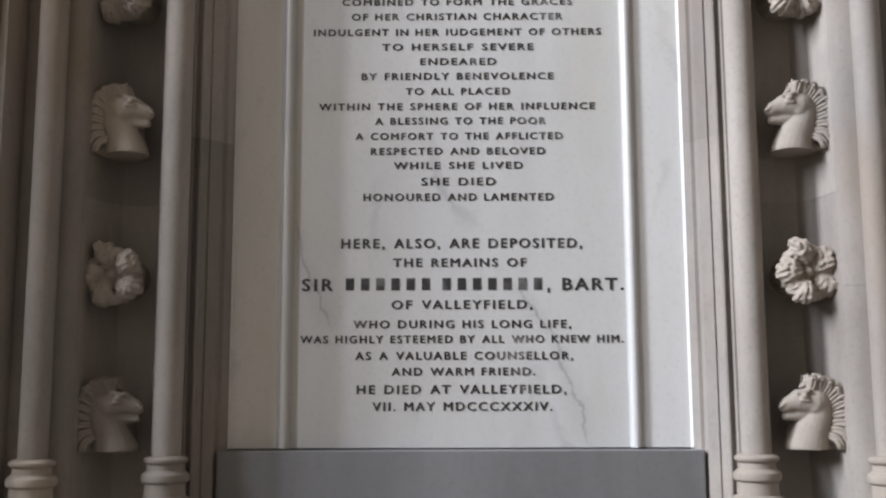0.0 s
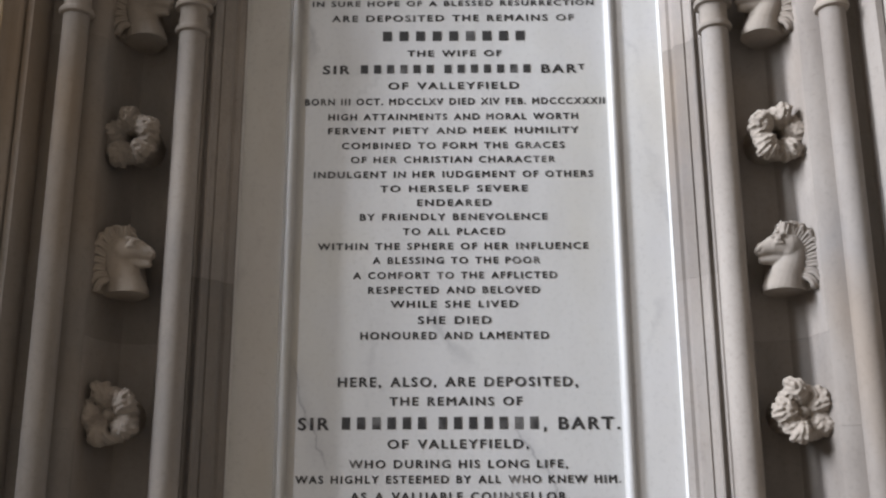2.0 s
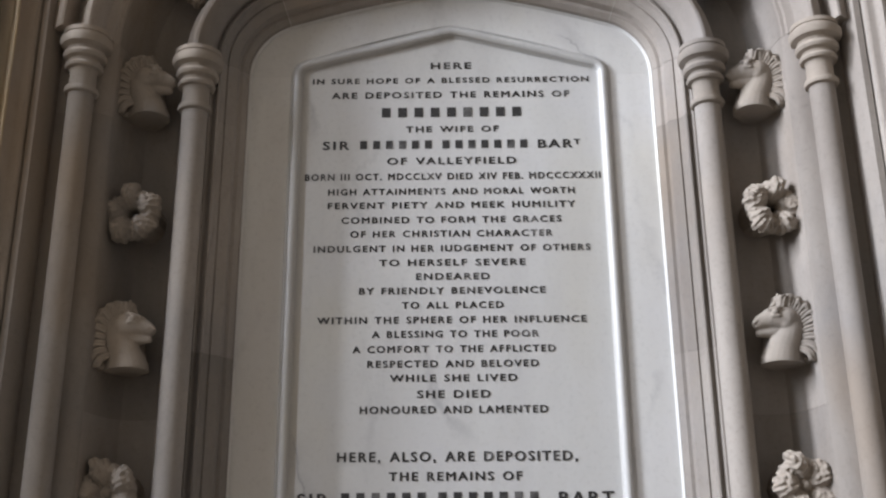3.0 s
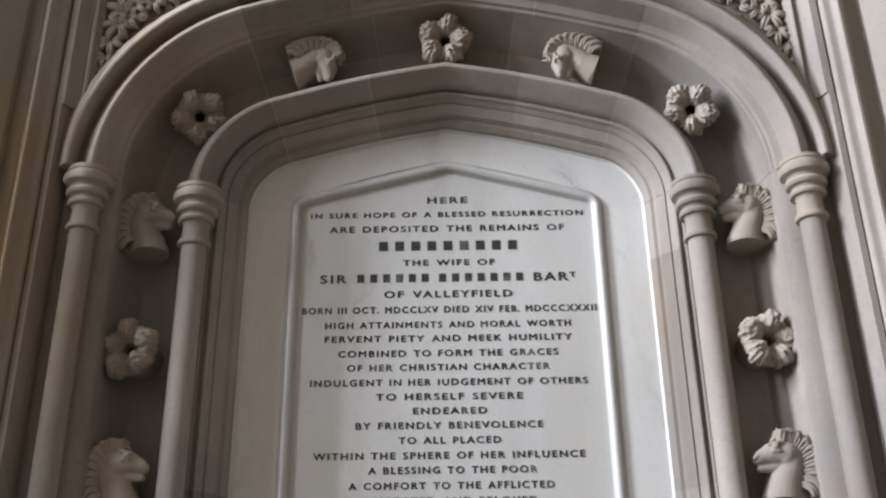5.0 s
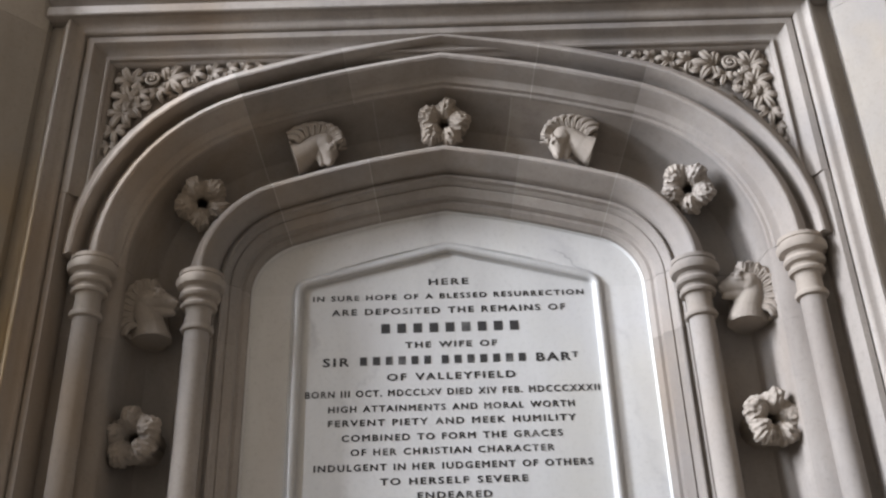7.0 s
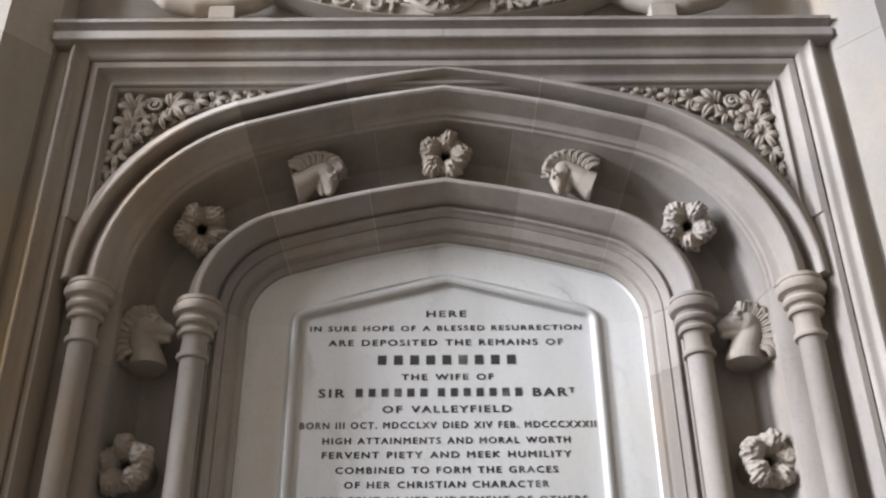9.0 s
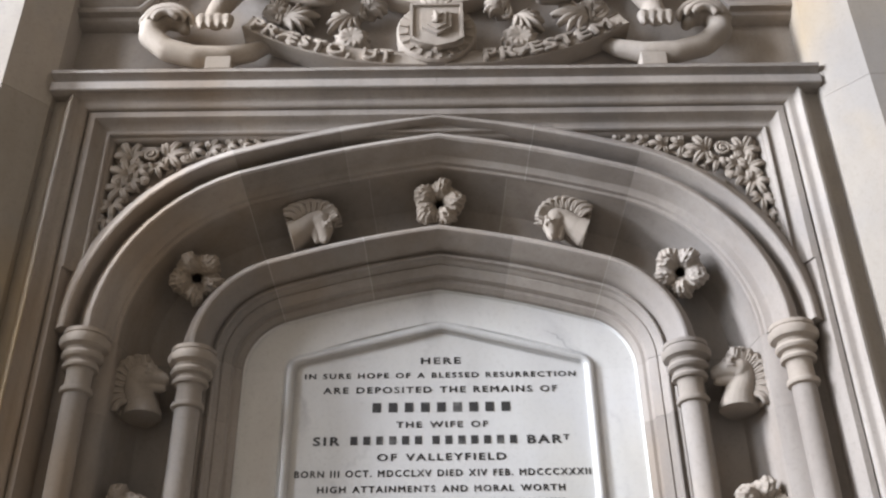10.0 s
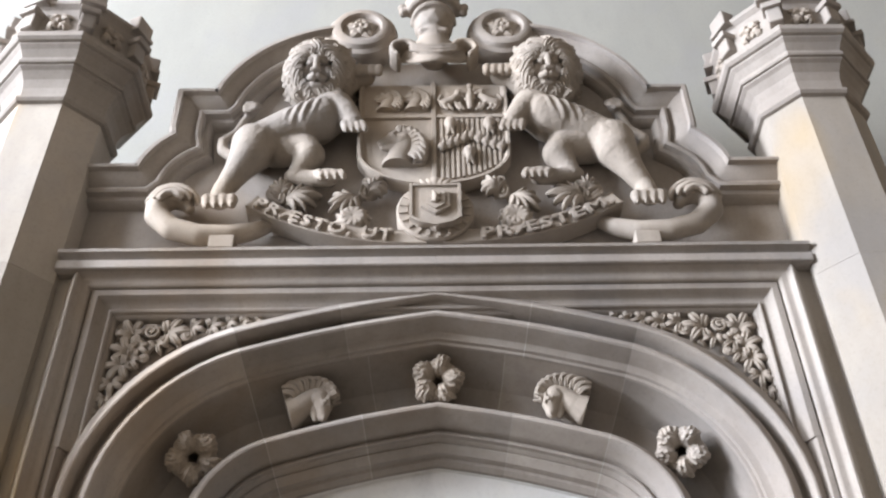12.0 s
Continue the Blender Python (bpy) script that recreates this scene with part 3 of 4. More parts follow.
# ---- carving tools ----
def blob(bm, a, ra, b, rb):
    """A tapered round-ended limb from a to b."""
    seg = 10 if max(ra, rb) < 0.02 else 22
    a, b = Vector(a), Vector(b)
    d = b - a
    ln = d.length
    q = d.to_track_quat("Z", "Y").to_matrix() if ln > 1e-5 else Matrix.Identity(3)
    prof = [(ra * math.sin(t), -ra * math.cos(t)) for t in np.linspace(0.12, math.pi / 2, 5)] + [(rb * math.cos(t), ln + rb * math.sin(t)) for t in np.linspace(0, math.pi / 2 - 0.12, 5)]
    rings = []
    for r, z in prof:
        ring = []
        for i in range(seg):
            p = a + q @ Vector((r * math.cos(2 * math.pi * i / seg), r * math.sin(2 * math.pi * i / seg), z))
            ring.append(bm.verts.new(p))
        rings.append(ring)
    for r0, r1 in zip(rings, rings[1:]):
        for i in range(seg):
            bm.faces.new((r0[i], r0[(i + 1) % seg], r1[(i + 1) % seg], r1[i]))
    bm.faces.new(rings[0][::-1])
    bm.faces.new(rings[-1])


def chain(bm, pts, radii):
    for p, q, r0, r1 in zip(pts, pts[1:], radii, radii[1:]):
        blob(bm, p, r0, q, r1)


def ball(bm, c, rx, ry, rz):
    r = bmesh.ops.create_icosphere(bm, subdivisions=2, radius=1.0)
    for v in r["verts"]:
        v.co = Vector((c[0] + v.co.x * rx, c[1] + v.co.y * ry, c[2] + v.co.z * rz))


def fused(bm, voxel, smooth=2, rough=0.0):
    """One closed skin over overlapping limbs."""
    bmesh.ops.recalc_face_normals(bm, faces=bm.faces)
    me = bpy.data.meshes.new("rough_block")
    bm.to_mesh(me)
    bm.free()
    ob = new("rough_block", me)
    mod = ob.modifiers.new("skin", "REMESH")
    mod.mode, mod.voxel_size = "VOXEL", voxel
    bpy.context.view_layer.update()
    skin = bpy.data.meshes.new_from_object(ob.evaluated_get(bpy.context.evaluated_depsgraph_get()))
    out = bmesh.new()
    out.from_mesh(skin)
    bpy.data.objects.remove(ob)
    bpy.data.meshes.remove(me)
    bpy.data.meshes.remove(skin)
    for _ in range(smooth):
        bmesh.ops.smooth_vert(out, verts=out.verts, factor=0.5, use_axis_x=True, use_axis_y=True, use_axis_z=True)
    if rough:
        for v in out.verts:
            v.co += Vector((0, -1, 0)) * rough * noise.noise(v.co * 90)
    for f in out.faces:
        f.smooth = True
    return out


def spline(pts, n):
    """A smooth line through pts, n steps to each stretch."""
    pts = [Vector(p) for p in pts]
    out = []
    for i in range(len(pts) - 1):
        a, b, c, d = pts[max(0, i - 1)], pts[i], pts[i + 1], pts[min(len(pts) - 1, i + 2)]
        for k in range(n):
            t = k / n
            out.append(0.5 * (2 * b + (c - a) * t + (2 * a - 5 * b + 4 * c - d) * t * t + (3 * b - a - 3 * c + d) * t ** 3))
    return out + [pts[-1]]


def lock(bm, pts, wide, centre, depth, ridges=3, n=4):
    """A fluted, tapering strand of carved hair that follows pts; its crest faces away from centre."""
    line = spline(pts, n)
    centre = Vector(centre)
    m = len(line) - 1
    k = 4 * ridges
    rings = []
    for i, p in enumerate(line):
        t = (line[min(m, i + 1)] - line[max(0, i - 1)]).normalized()
        out = (p - centre)
        out = (out - t * out.dot(t)).normalized()
        side = t.cross(out)
        f = i / m
        w = wide * (0.55 + 0.45 * math.sin(math.pi * min(1, 0.18 + 0.75 * f))) * (1 - 0.86 * max(0.0, (f - 0.62) / 0.38) ** 1.5)
        d = depth * (w / wide)
        ring = []
        for j in range(k + 1):
            u = -1 + 2 * j / k
            h = math.sqrt(max(0.0, 1 - u * u)) * 0.75 + 0.32 * math.cos(2 * math.pi * ridges * (u + 1) / 2 + math.pi) * (1 - u * u)
            ring.append(bm.verts.new(p + side * (w * u) + out * (d * h)))
        ring.append(bm.verts.new(p + side * w * 0.7 - out * depth))
        ring.append(bm.verts.new(p - side * w * 0.7 - out * depth))
        rings.append(ring)
    c = k + 3
    for a, b in zip(rings, rings[1:]):
        for j in range(c):
            bm.faces.new((a[j], a[(j + 1) % c], b[(j + 1) % c], b[j]))
    bm.faces.new(rings[0][::-1])
    bm.faces.new(rings[-1])


def leaf(bm, m, long, wide, rise, curl, lobes=3, thick=0.006):
    """A lobed, veined leaf along +x of m, facing +z, that rises and curls over at its tip."""
    nu, nv = 6 * lobes, 10
    front, back = [], []
    for i in range(nu + 1):
        u = i / nu
        env = math.sin(math.pi * min(1, 0.10 + 0.86 * u)) ** 0.7
        cut = 1 - 0.52 * (0.5 + 0.5 * math.cos(2 * math.pi * (lobes * u + 0.15))) * min(1, 3 * u)
        fr, bk = [], []
        for j in range(nv + 1):
            v = -1 + 2 * j / nv
            lift = rise * math.sin(math.pi * min(1.0, 0.85 * u)) - curl * u ** 2.5
            vein = -0.14 * wide * math.exp(-(v / 0.13) ** 2) - 0.10 * wide * abs(v) * math.cos(2 * math.pi * (lobes * u - 0.45 * abs(v) + 0.15))
            p = Vector((long * (u + 0.10 * abs(v) * (1 - u)), wide * env * (cut if abs(v) > 0.55 else 1) * v, lift + vein - 0.38 * wide * v * v))
            fr.append(bm.verts.new(m @ p))
            bk.append(bm.verts.new(m @ (p - Vector((0, 0, thick)))))
        front.append(fr)
        back.append(bk)
    for grid, flip in ((front, False), (back, True)):
        for a, b in zip(grid, grid[1:]):
            for j in range(nv):
                q = (a[j], b[j], b[j + 1], a[j + 1])
                bm.faces.new(q[::-1] if flip else q)
    rim = [r[0] for r in front] + front[-1][1:] + [r[-1] for r in front[-2::-1]] + front[0][-2:0:-1]
    rim_b = [r[0] for r in back] + back[-1][1:] + [r[-1] for r in back[-2::-1]] + back[0][-2:0:-1]
    for i in range(len(rim)):
        k = (i + 1) % len(rim)
        bm.faces.new((rim[k], rim[i], rim_b[i], rim_b[k]))


def on_face(x, y, z, turn, tip=0.0):
    """A frame for leaf() on a wall that faces -y: turn in degrees within the wall, tip lifts the leaf's end off it."""
    return Matrix.Translation((x, y, z)) @ Matrix.Rotation(radians(-turn), 4, "Y") @ Matrix.Rotation(radians(tip), 4, "Z").inverted() @ Matrix.Rotation(radians(90), 4, "X")


def joined(bm, extra):
    """Adds the parts in extra, shaded smooth, to the skin bm."""
    bmesh.ops.recalc_face_normals(extra, faces=extra.faces)
    for f in extra.faces:
        f.smooth = True
    me = bpy.data.meshes.new("extra")
    extra.to_mesh(me)
    extra.free()
    bm.from_mesh(me)
    bpy.data.meshes.remove(me)
    return bm


def mesh_of(name, bm, material):
    me = bpy.data.meshes.new(name)
    bm.to_mesh(me)
    bm.free()
    me.materials.append(material)
    return me


def place(name, me, m, label, category, group=""):
    ob = new(name, me)
    ob.matrix_world = m
    return tagged(ob, label, category, group)


def mirrored(me):
    bm = bmesh.new()
    bm.from_mesh(me)
    for v in bm.verts:
        v.co.x *= -1
    bmesh.ops.reverse_faces(bm, faces=bm.faces)
    out = bpy.data.meshes.new(me.name)
    bm.to_mesh(out)
    bm.free()
    out.materials.append(me.materials[0])
    return out


# ---- horse-head bosses (facing -x) ----
def horse_head_mesh():
    bm = bmesh.new()
    chain(bm, [(-0.014, 0.0, -0.086), (-0.004, -0.006, -0.045), (0.014, -0.010, -0.005), (0.016, -0.012, 0.030)], [0.058, 0.047, 0.041, 0.040])
    chain(bm, [(0.004, -0.018, 0.032), (-0.034, -0.020, 0.034), (-0.064, -0.020, 0.026)], [0.040, 0.031, 0.021])
    ball(bm, (0.002, -0.034, 0.022), 0.027, 0.022, 0.027)
    blob(bm, (-0.058, -0.020, 0.030), 0.020, (-0.074, -0.020, 0.020), 0.016)
    chain(bm, [(-0.024, -0.014, 0.002), (-0.050, -0.016, -0.004), (-0.070, -0.017, -0.006)], [0.022, 0.014, 0.011])
    blob(bm, (-0.046, -0.046, 0.055), 0.005, (-0.020, -0.053, 0.060), 0.006)
    ball(bm, (-0.031, -0.055, 0.046), 0.0095, 0.007, 0.0065)
    blob(bm, (-0.040, -0.050, 0.036), 0.004, (-0.022, -0.056, 0.035), 0.004)
    blob(bm, (-0.078, -0.034, 0.028), 0.006, (-0.087, -0.032, 0.020), 0.005)
    for y in (-0.036, 0.010):
        blob(bm, (-0.008, y, 0.062), 0.013, (-0.014, y - 0.002, 0.088), 0.008)
        blob(bm, (-0.014, y - 0.002, 0.088), 0.008, (-0.016, y, 0.103), 0.003)
    blob(bm, (0.010, 0.03, -0.06), 0.066, (0.022, 0.03, 0.02), 0.060)
    out = fused(bm, 0.0028, 2)
    hair = bmesh.new()
    for i in range(10):
        f = i / 9
        a = radians(112 - 168 * f)
        c, s_ = math.cos(a), math.sin(a)
        root = Vector((0.008 + 0.034 * c, -0.040 + 0.004 * f, 0.030 + 0.036 * s_ - 0.052 * f))
        mid = root + Vector((0.026 * c + 0.010, -0.012, 0.026 * s_ + 0.006))
        low = root + Vector((0.042 * c + 0.014, -0.006, 0.032 * s_ - 0.016 - 0.012 * f))
        tip = root + Vector((0.038 * c + 0.006, 0.000, 0.024 * s_ - 0.042 - 0.012 * f))
        lock(hair, [root, mid, low, tip], 0.0120, (root.x - 0.02 * c, 0.03, root.z - 0.02 * s_), 0.008, 2)
        lock(hair, [root + Vector((0, 0.030, 0)), mid + Vector((0.006 * c, 0.032, 0.006 * s_)), low + Vector((0, 0.03, 0.004)), tip + Vector((0, 0.03, 0))], 0.0150, (root.x - 0.03 * c, 0.05, root.z - 0.03 * s_), 0.010, 2)
    for dx, dz in ((-0.030, 0.082), (-0.020, 0.092)):
        lock(hair, [(-0.004, -0.018, 0.064), (0.5 * dx - 0.004, -0.026, dz - 0.004), (dx - 0.006, -0.022, dz - 0.014)], 0.009, (-0.01, 0.0, 0.05), 0.006, 2)
    out = joined(out, hair)
    for v in out.verts:
        v.co.z = max(v.co.z, -0.090)
    return out


horse = mesh_of("carved_horse_head", horse_head_mesh(), CARVED)
horse_left = mirrored(horse)
BOSSY = -0.154
for s, me in ((1, horse), (-1, horse_left)):
    for z in (1.222, 2.012, 2.778):
        place("carved_horse_head", me, pose(s * 0.916, BOSSY, z, 0, 0, 0), "carved stone horse head boss set in the hollow jamb", "carved boss", "bosses in the arch hollow")
    place("carved_horse_head", me, pose(s * 0.420, BOSSY, 3.366, 0, -s * 72, 0) @ Matrix.Scale(0.93, 4), "carved stone horse head boss set in the arch hollow", "carved boss", "bosses in the arch hollow")


# ---- leaf bosses ----
def leaf_boss_mesh(petals, hole, swirl, seed):
    """Lobed leaves folded outwards round a pierced or budded middle, on a deep stub."""
    rnd = random.Random(seed)
    core = bmesh.new()
    for k in range(14):
        a = 2 * math.pi * k / 14
        blob(core, (0.046 * math.cos(a), 0.010, 0.046 * math.sin(a)), 0.019, (0.036 * math.cos(a), 0.10, 0.036 * math.sin(a)), 0.018)
    if hole < 0.016:
        ball(core, (0, -0.030, 0), 0.015, 0.016, 0.015)
        blob(core, (0, 0.03, 0), 0.03, (0, -0.02, 0), 0.018)
    out = fused(core, 0.004, 1)
    bm = bmesh.new()
    for k in range(petals):
        a = 360 * k / petals + 90
        c, s_ = math.cos(radians(a)), math.sin(radians(a))
        for j in (-2, 2, -1, 1, 0):
            far = (0.086, 0.080, 0.068)[abs(j)] * rnd.uniform(0.90, 1.08)
            lift = 0.008 * abs(j) + rnd.uniform(-0.007, 0.006)
            pts = []
            for r, w, y in ((hole, 3, -0.006), (0.44 * far, 6, -0.046), (0.74 * far, 10, -0.060), (0.96 * far, 14, -0.046), (far, 16, -0.026), (0.90 * far, 17, -0.016)):
                b = radians(a + j * w + swirl * r / 0.09)
                pts.append((r * math.cos(b), y + lift, r * math.sin(b)))
            lock(bm, pts, 0.0125 if j else 0.0150, (0, 0.06, 0), 0.013, 2, 3)
        b = radians(a + 180 / petals)
        for j in (-1, 1):
            lock(bm, [(0.036 * math.cos(b), -0.004, 0.036 * math.sin(b)), (0.060 * math.cos(b + 0.15 * j), -0.022, 0.060 * math.sin(b + 0.15 * j)), (0.080 * math.cos(b + 0.2 * j), -0.010, 0.080 * math.sin(b + 0.2 * j))], 0.010, (0, 0.06, 0), 0.012, 2, 3)
    return fused(joined(out, fused(bm, 0.0026, 1, 0.008)), 0.0026, 0)


rosette = mesh_of("carved_leaf_rosette", leaf_boss_mesh(5, 0.030, 0.0, 3), CARVED)
leaf_knot = mesh_of("carved_leaf_knot", leaf_boss_mesh(5, 0.014, 26, 5), CARVED)
for s in (-1, 1):
    place("carved_leaf_rosette", rosette, pose(s * 0.917, -0.150, 2.377, 0, s * 8, s * 8), "carved stone leaf rosette with dark pierced centre in the jamb", "carved boss", "bosses in the arch hollow")
    place("carved_leaf_rosette", rosette, pose(s * 0.795, -0.145, 3.178, 30, s * 35, 0), "carved stone leaf rosette with dark pierced centre in the arch", "carved boss", "bosses in the arch hollow")
    place("carved_leaf_knot", leaf_knot, pose(s * 0.917, -0.150, 1.592, 0, 0, s * 6), "carved stone boss of twisted leaves in the jamb", "carved boss", "bosses in the arch hollow")
place("carved_leaf_rosette", rosette, pose(0.004, -0.150, 3.452, 14, 12, 0), "carved stone leaf rosette with dark pierced centre at the crown", "carved boss", "bosses in the arch hollow")


# ---- spandrel foliage ----
VINE = [(1.040, 3.588, 0.060, 60), (0.885, 3.580, 0.066, 175), (0.815, 3.592, 0.046, 200), (0.752, 3.600, 0.046, 170), (0.698, 3.607, 0.038, 195), (0.650, 3.612, 0.032, 175), (0.606, 3.616, 0.024, 185),
        (1.052, 3.505, 0.058, 20), (0.990, 3.508, 0.044, 215), (0.935, 3.520, 0.040, 250), (1.055, 3.430, 0.058, -60), (1.008, 3.455, 0.040, 230), (1.062, 3.362, 0.048, -95), (1.076, 3.305, 0.036, -80), (1.082, 3.258, 0.026, -95)]


def vine_leaf(bm, x, z, size, turn, y):
    """Five fluted lobes fanned from one stalk."""
    back = 0.40 * size
    bx, bz = x - back * math.cos(radians(turn)), z - back * math.sin(radians(turn))
    for k, ln in ((-2, 0.72), (2, 0.72), (-1, 1.0), (1, 1.0), (0, 1.18)):
        pts = []
        for r, w, up in ((0.05, 0.8, 0.004), (0.45, 0.95, -0.012), (0.80, 1.05, -0.010), (1.0, 1.1, 0.004)):
            b = radians(turn + 46 * k * w)
            pts.append((bx + size * ln * r * math.cos(b), y + up + 0.002 * abs(k), bz + size * ln * r * math.sin(b)))
        lock(bm, pts, 0.22 * size, (x, 0.3, z), 0.010, 2, 3)


def spandrel_leaves(seed):
    rnd = random.Random(seed)
    bm = bmesh.new()
    for x, z, size, turn in VINE:
        vine_leaf(bm, x, z, 1.12 * size, turn, -0.284)
    for x, z, r, start in ((0.965, 3.578, 0.030, 20), (0.845, 3.560, 0.018, 160), (1.010, 3.548, 0.018, 200), (0.975, 3.470, 0.016, 90)):
        coil = [(x + r * (1 - 0.052 * k) * math.cos(radians(start + 42 * k)), -0.290 - 0.0006 * k, z + r * (1 - 0.052 * k) * math.sin(radians(start + 42 * k))) for k in range(16)]
        chain(bm, coil, [0.0062 - 0.00012 * k for k in range(16)])
        ball(bm, (x, -0.294, z), 0.007, 0.008, 0.007)
    stem = spline([(0.62, -0.280, 3.606), (0.74, -0.282, 3.585), (0.86, -0.284, 3.548), (0.96, -0.284, 3.535), (1.02, -0.284, 3.475), (1.05, -0.282, 3.39), (1.075, -0.28, 3.28)], 4)
    chain(bm, stem, [0.007] * len(stem))
    for _ in range(130):
        x, z = rnd.uniform(0.60, 1.08), rnd.uniform(3.22, 3.615)
        if math.hypot(x - SHOULDER[0], z - SPRING) > 0.738:
            a, ln = rnd.uniform(0, 6.28), rnd.uniform(0.012, 0.020)
            lock(bm, [(x - ln * math.cos(a), -0.268, z - ln * math.sin(a)), (x, -0.278, z), (x + ln * math.cos(a + 0.5), -0.270, z + ln * math.sin(a + 0.5))], 0.009, (x, 0.3, z), 0.008, 2, 3)
    for f in bm.faces:
        f.smooth = True
    bmesh.ops.recalc_face_normals(bm, faces=bm.faces)
    return bm


leaves = spandrel_leaves(11)
leaf_me = mesh_of("foliage", leaves, CARVED)
for s, ob in zip((-1, 1), spandrels):
    o = new("foliage", leaf_me if s > 0 else mirrored(leaf_me))
    o.parent = ob

# ---- shield of arms ----
def plate(bm, pts, y0, y1):
    f = bm.faces.new([bm.verts.new((x, y0, z)) for x, z in pts])
    ext = bmesh.ops.extrude_face_region(bm, geom=[f])
    for v in ext["geom"]:
        if isinstance(v, bmesh.types.BMVert):
            v.co.y = y1


SH = [(-0.285, 4.80), (-0.285, 4.44)] + [(0.285 * math.sin(t), 4.40 - 0.175 * math.cos(t)) for t in np.linspace(-1.35, 1.35, 17)] + [(0.285, 4.44), (0.285, 4.80)]
arms = thing("shield_of_arms", "carved stone quartered shield between two lion supporters", "shield")
bm = bmesh.new()
plate(bm, SH, -0.335, -0.262)
shield_field = part("shield_field", bm, CARVED, arms)
swept("shield_rim", SH[::-1], [(-0.034, -0.26), (-0.034, -0.300), (-0.026, -0.318), (-0.012, -0.322), (-0.008, -0.338), (0.004, -0.354), (0.014, -0.354), (0.020, -0.30)], CARVED, arms)
bm = bmesh.new()
box(bm, -0.008, 0.010, -0.350, -0.30, 4.20, 4.80, 0.002)
part("quartering_bar", bm, CARVED, shield_field)
bm = bmesh.new()
box(bm, -0.284, -0.009, -0.348, -0.30, 4.588, 4.606, 0.002)
part("quartering_bar", bm, CARVED, shield_field)
bm = bmesh.new()
box(bm, 0.011, 0.284, -0.348, -0.30, 4.588, 4.606, 0.002)
part("quartering_bar", bm, CARVED, shield_field)
for i in range(13):
    bm = bmesh.new()
    x = 0.026 + i * 0.0205
    low = 4.40 - 0.175 * math.sqrt(max(0.0, 1 - (x / 0.285) ** 2)) + 0.02
    box(bm, x, x + 0.012, -0.345, -0.33, low, 4.585, 0.002)
    part("flute", bm, CARVED, shield_field)
bm = bmesh.new()
for k in range(-4, 5):
    x = 0.148 + k * 0.029
    z = 4.475 - 0.016 * abs(k)
    ball(bm, (x, -0.352, z), 0.020, 0.016, 0.022)
    blob(bm, (x, -0.350, z - 0.02), 0.008, (x + 0.008, -0.366, z + 0.024), 0.006)
part("chevron", fused(bm, 0.004, 1), CARVED, shield_field)
for cx, cz in ((0.066, 4.535), (0.222, 4.535), (0.138, 4.370)):
    bm = bmesh.new()
    ball(bm, (cx, -0.352, cz + 0.012), 0.026, 0.024, 0.034)
    blob(bm, (cx, -0.36, cz - 0.01), 0.014, (cx - 0.01, -0.352, cz - 0.05), 0.005)
    blob(bm, (cx, -0.36, cz - 0.01), 0.014, (cx + 0.014, -0.352, cz - 0.05), 0.005)
    part("charge", fused(bm, 0.0035, 1), CARVED, shield_field)
for dx, dz, k in ((-0.185, 4.690, 0.62), (-0.072, 4.690, 0.62), (-0.128, 4.410, 1.02)):
    o = new("charge", horse)
    o.parent = shield_field
    o.matrix_local = pose(dx, -0.338, dz) @ Matrix.Diagonal((k, k * 0.8, k, 1))
for cx, d in ((0.078, 1), (0.222, -1)):
    bm = bmesh.new()
    chain(bm, [(cx - 0.030 * d, -0.346, 4.668), (cx, -0.350, 4.682), (cx + 0.022 * d, -0.352, 4.706)], [0.022, 0.020, 0.016])
    ball(bm, (cx + 0.026 * d, -0.356, 4.728), 0.018, 0.016, 0.016)
    blob(bm, (cx + 0.034 * d, -0.36, 4.726), 0.009, (cx + 0.046 * d, -0.36, 4.720), 0.007)
    for dx in (-0.036, -0.016, 0.016, 0.030):
        chain(bm, [(cx + dx * d, -0.352, 4.664), (cx + (dx + 0.006) * d, -0.354, 4.640), (cx + (dx + 0.016) * d, -0.354, 4.630)], [0.009, 0.007, 0.007])
    chain(bm, [(cx - 0.046 * d, -0.35, 4.668), (cx - 0.056 * d, -0.352, 4.692), (cx - 0.044 * d, -0.354, 4.712)], [0.007, 0.006, 0.008])
    part("charge", fused(bm, 0.0032, 1), CARVED, shield_field)
bm = bmesh.new()
chain(bm, [(0.150, -0.346, 4.645), (0.150, -0.350, 4.700), (0.152, -0.350, 4.742)], [0.014, 0.019, 0.012])
ball(bm, (0.152, -0.356, 4.766), 0.015, 0.014, 0.016)
for dx, dz in ((-0.024, 4.720), (0.026, 4.726), (-0.020, 4.690), (0.022, 4.692)):
    blob(bm, (0.150, -0.352, dz - 0.012), 0.009, (0.150 + dx, -0.354, dz), 0.007)
part("charge", fused(bm, 0.0032, 1), CARVED, shield_field)


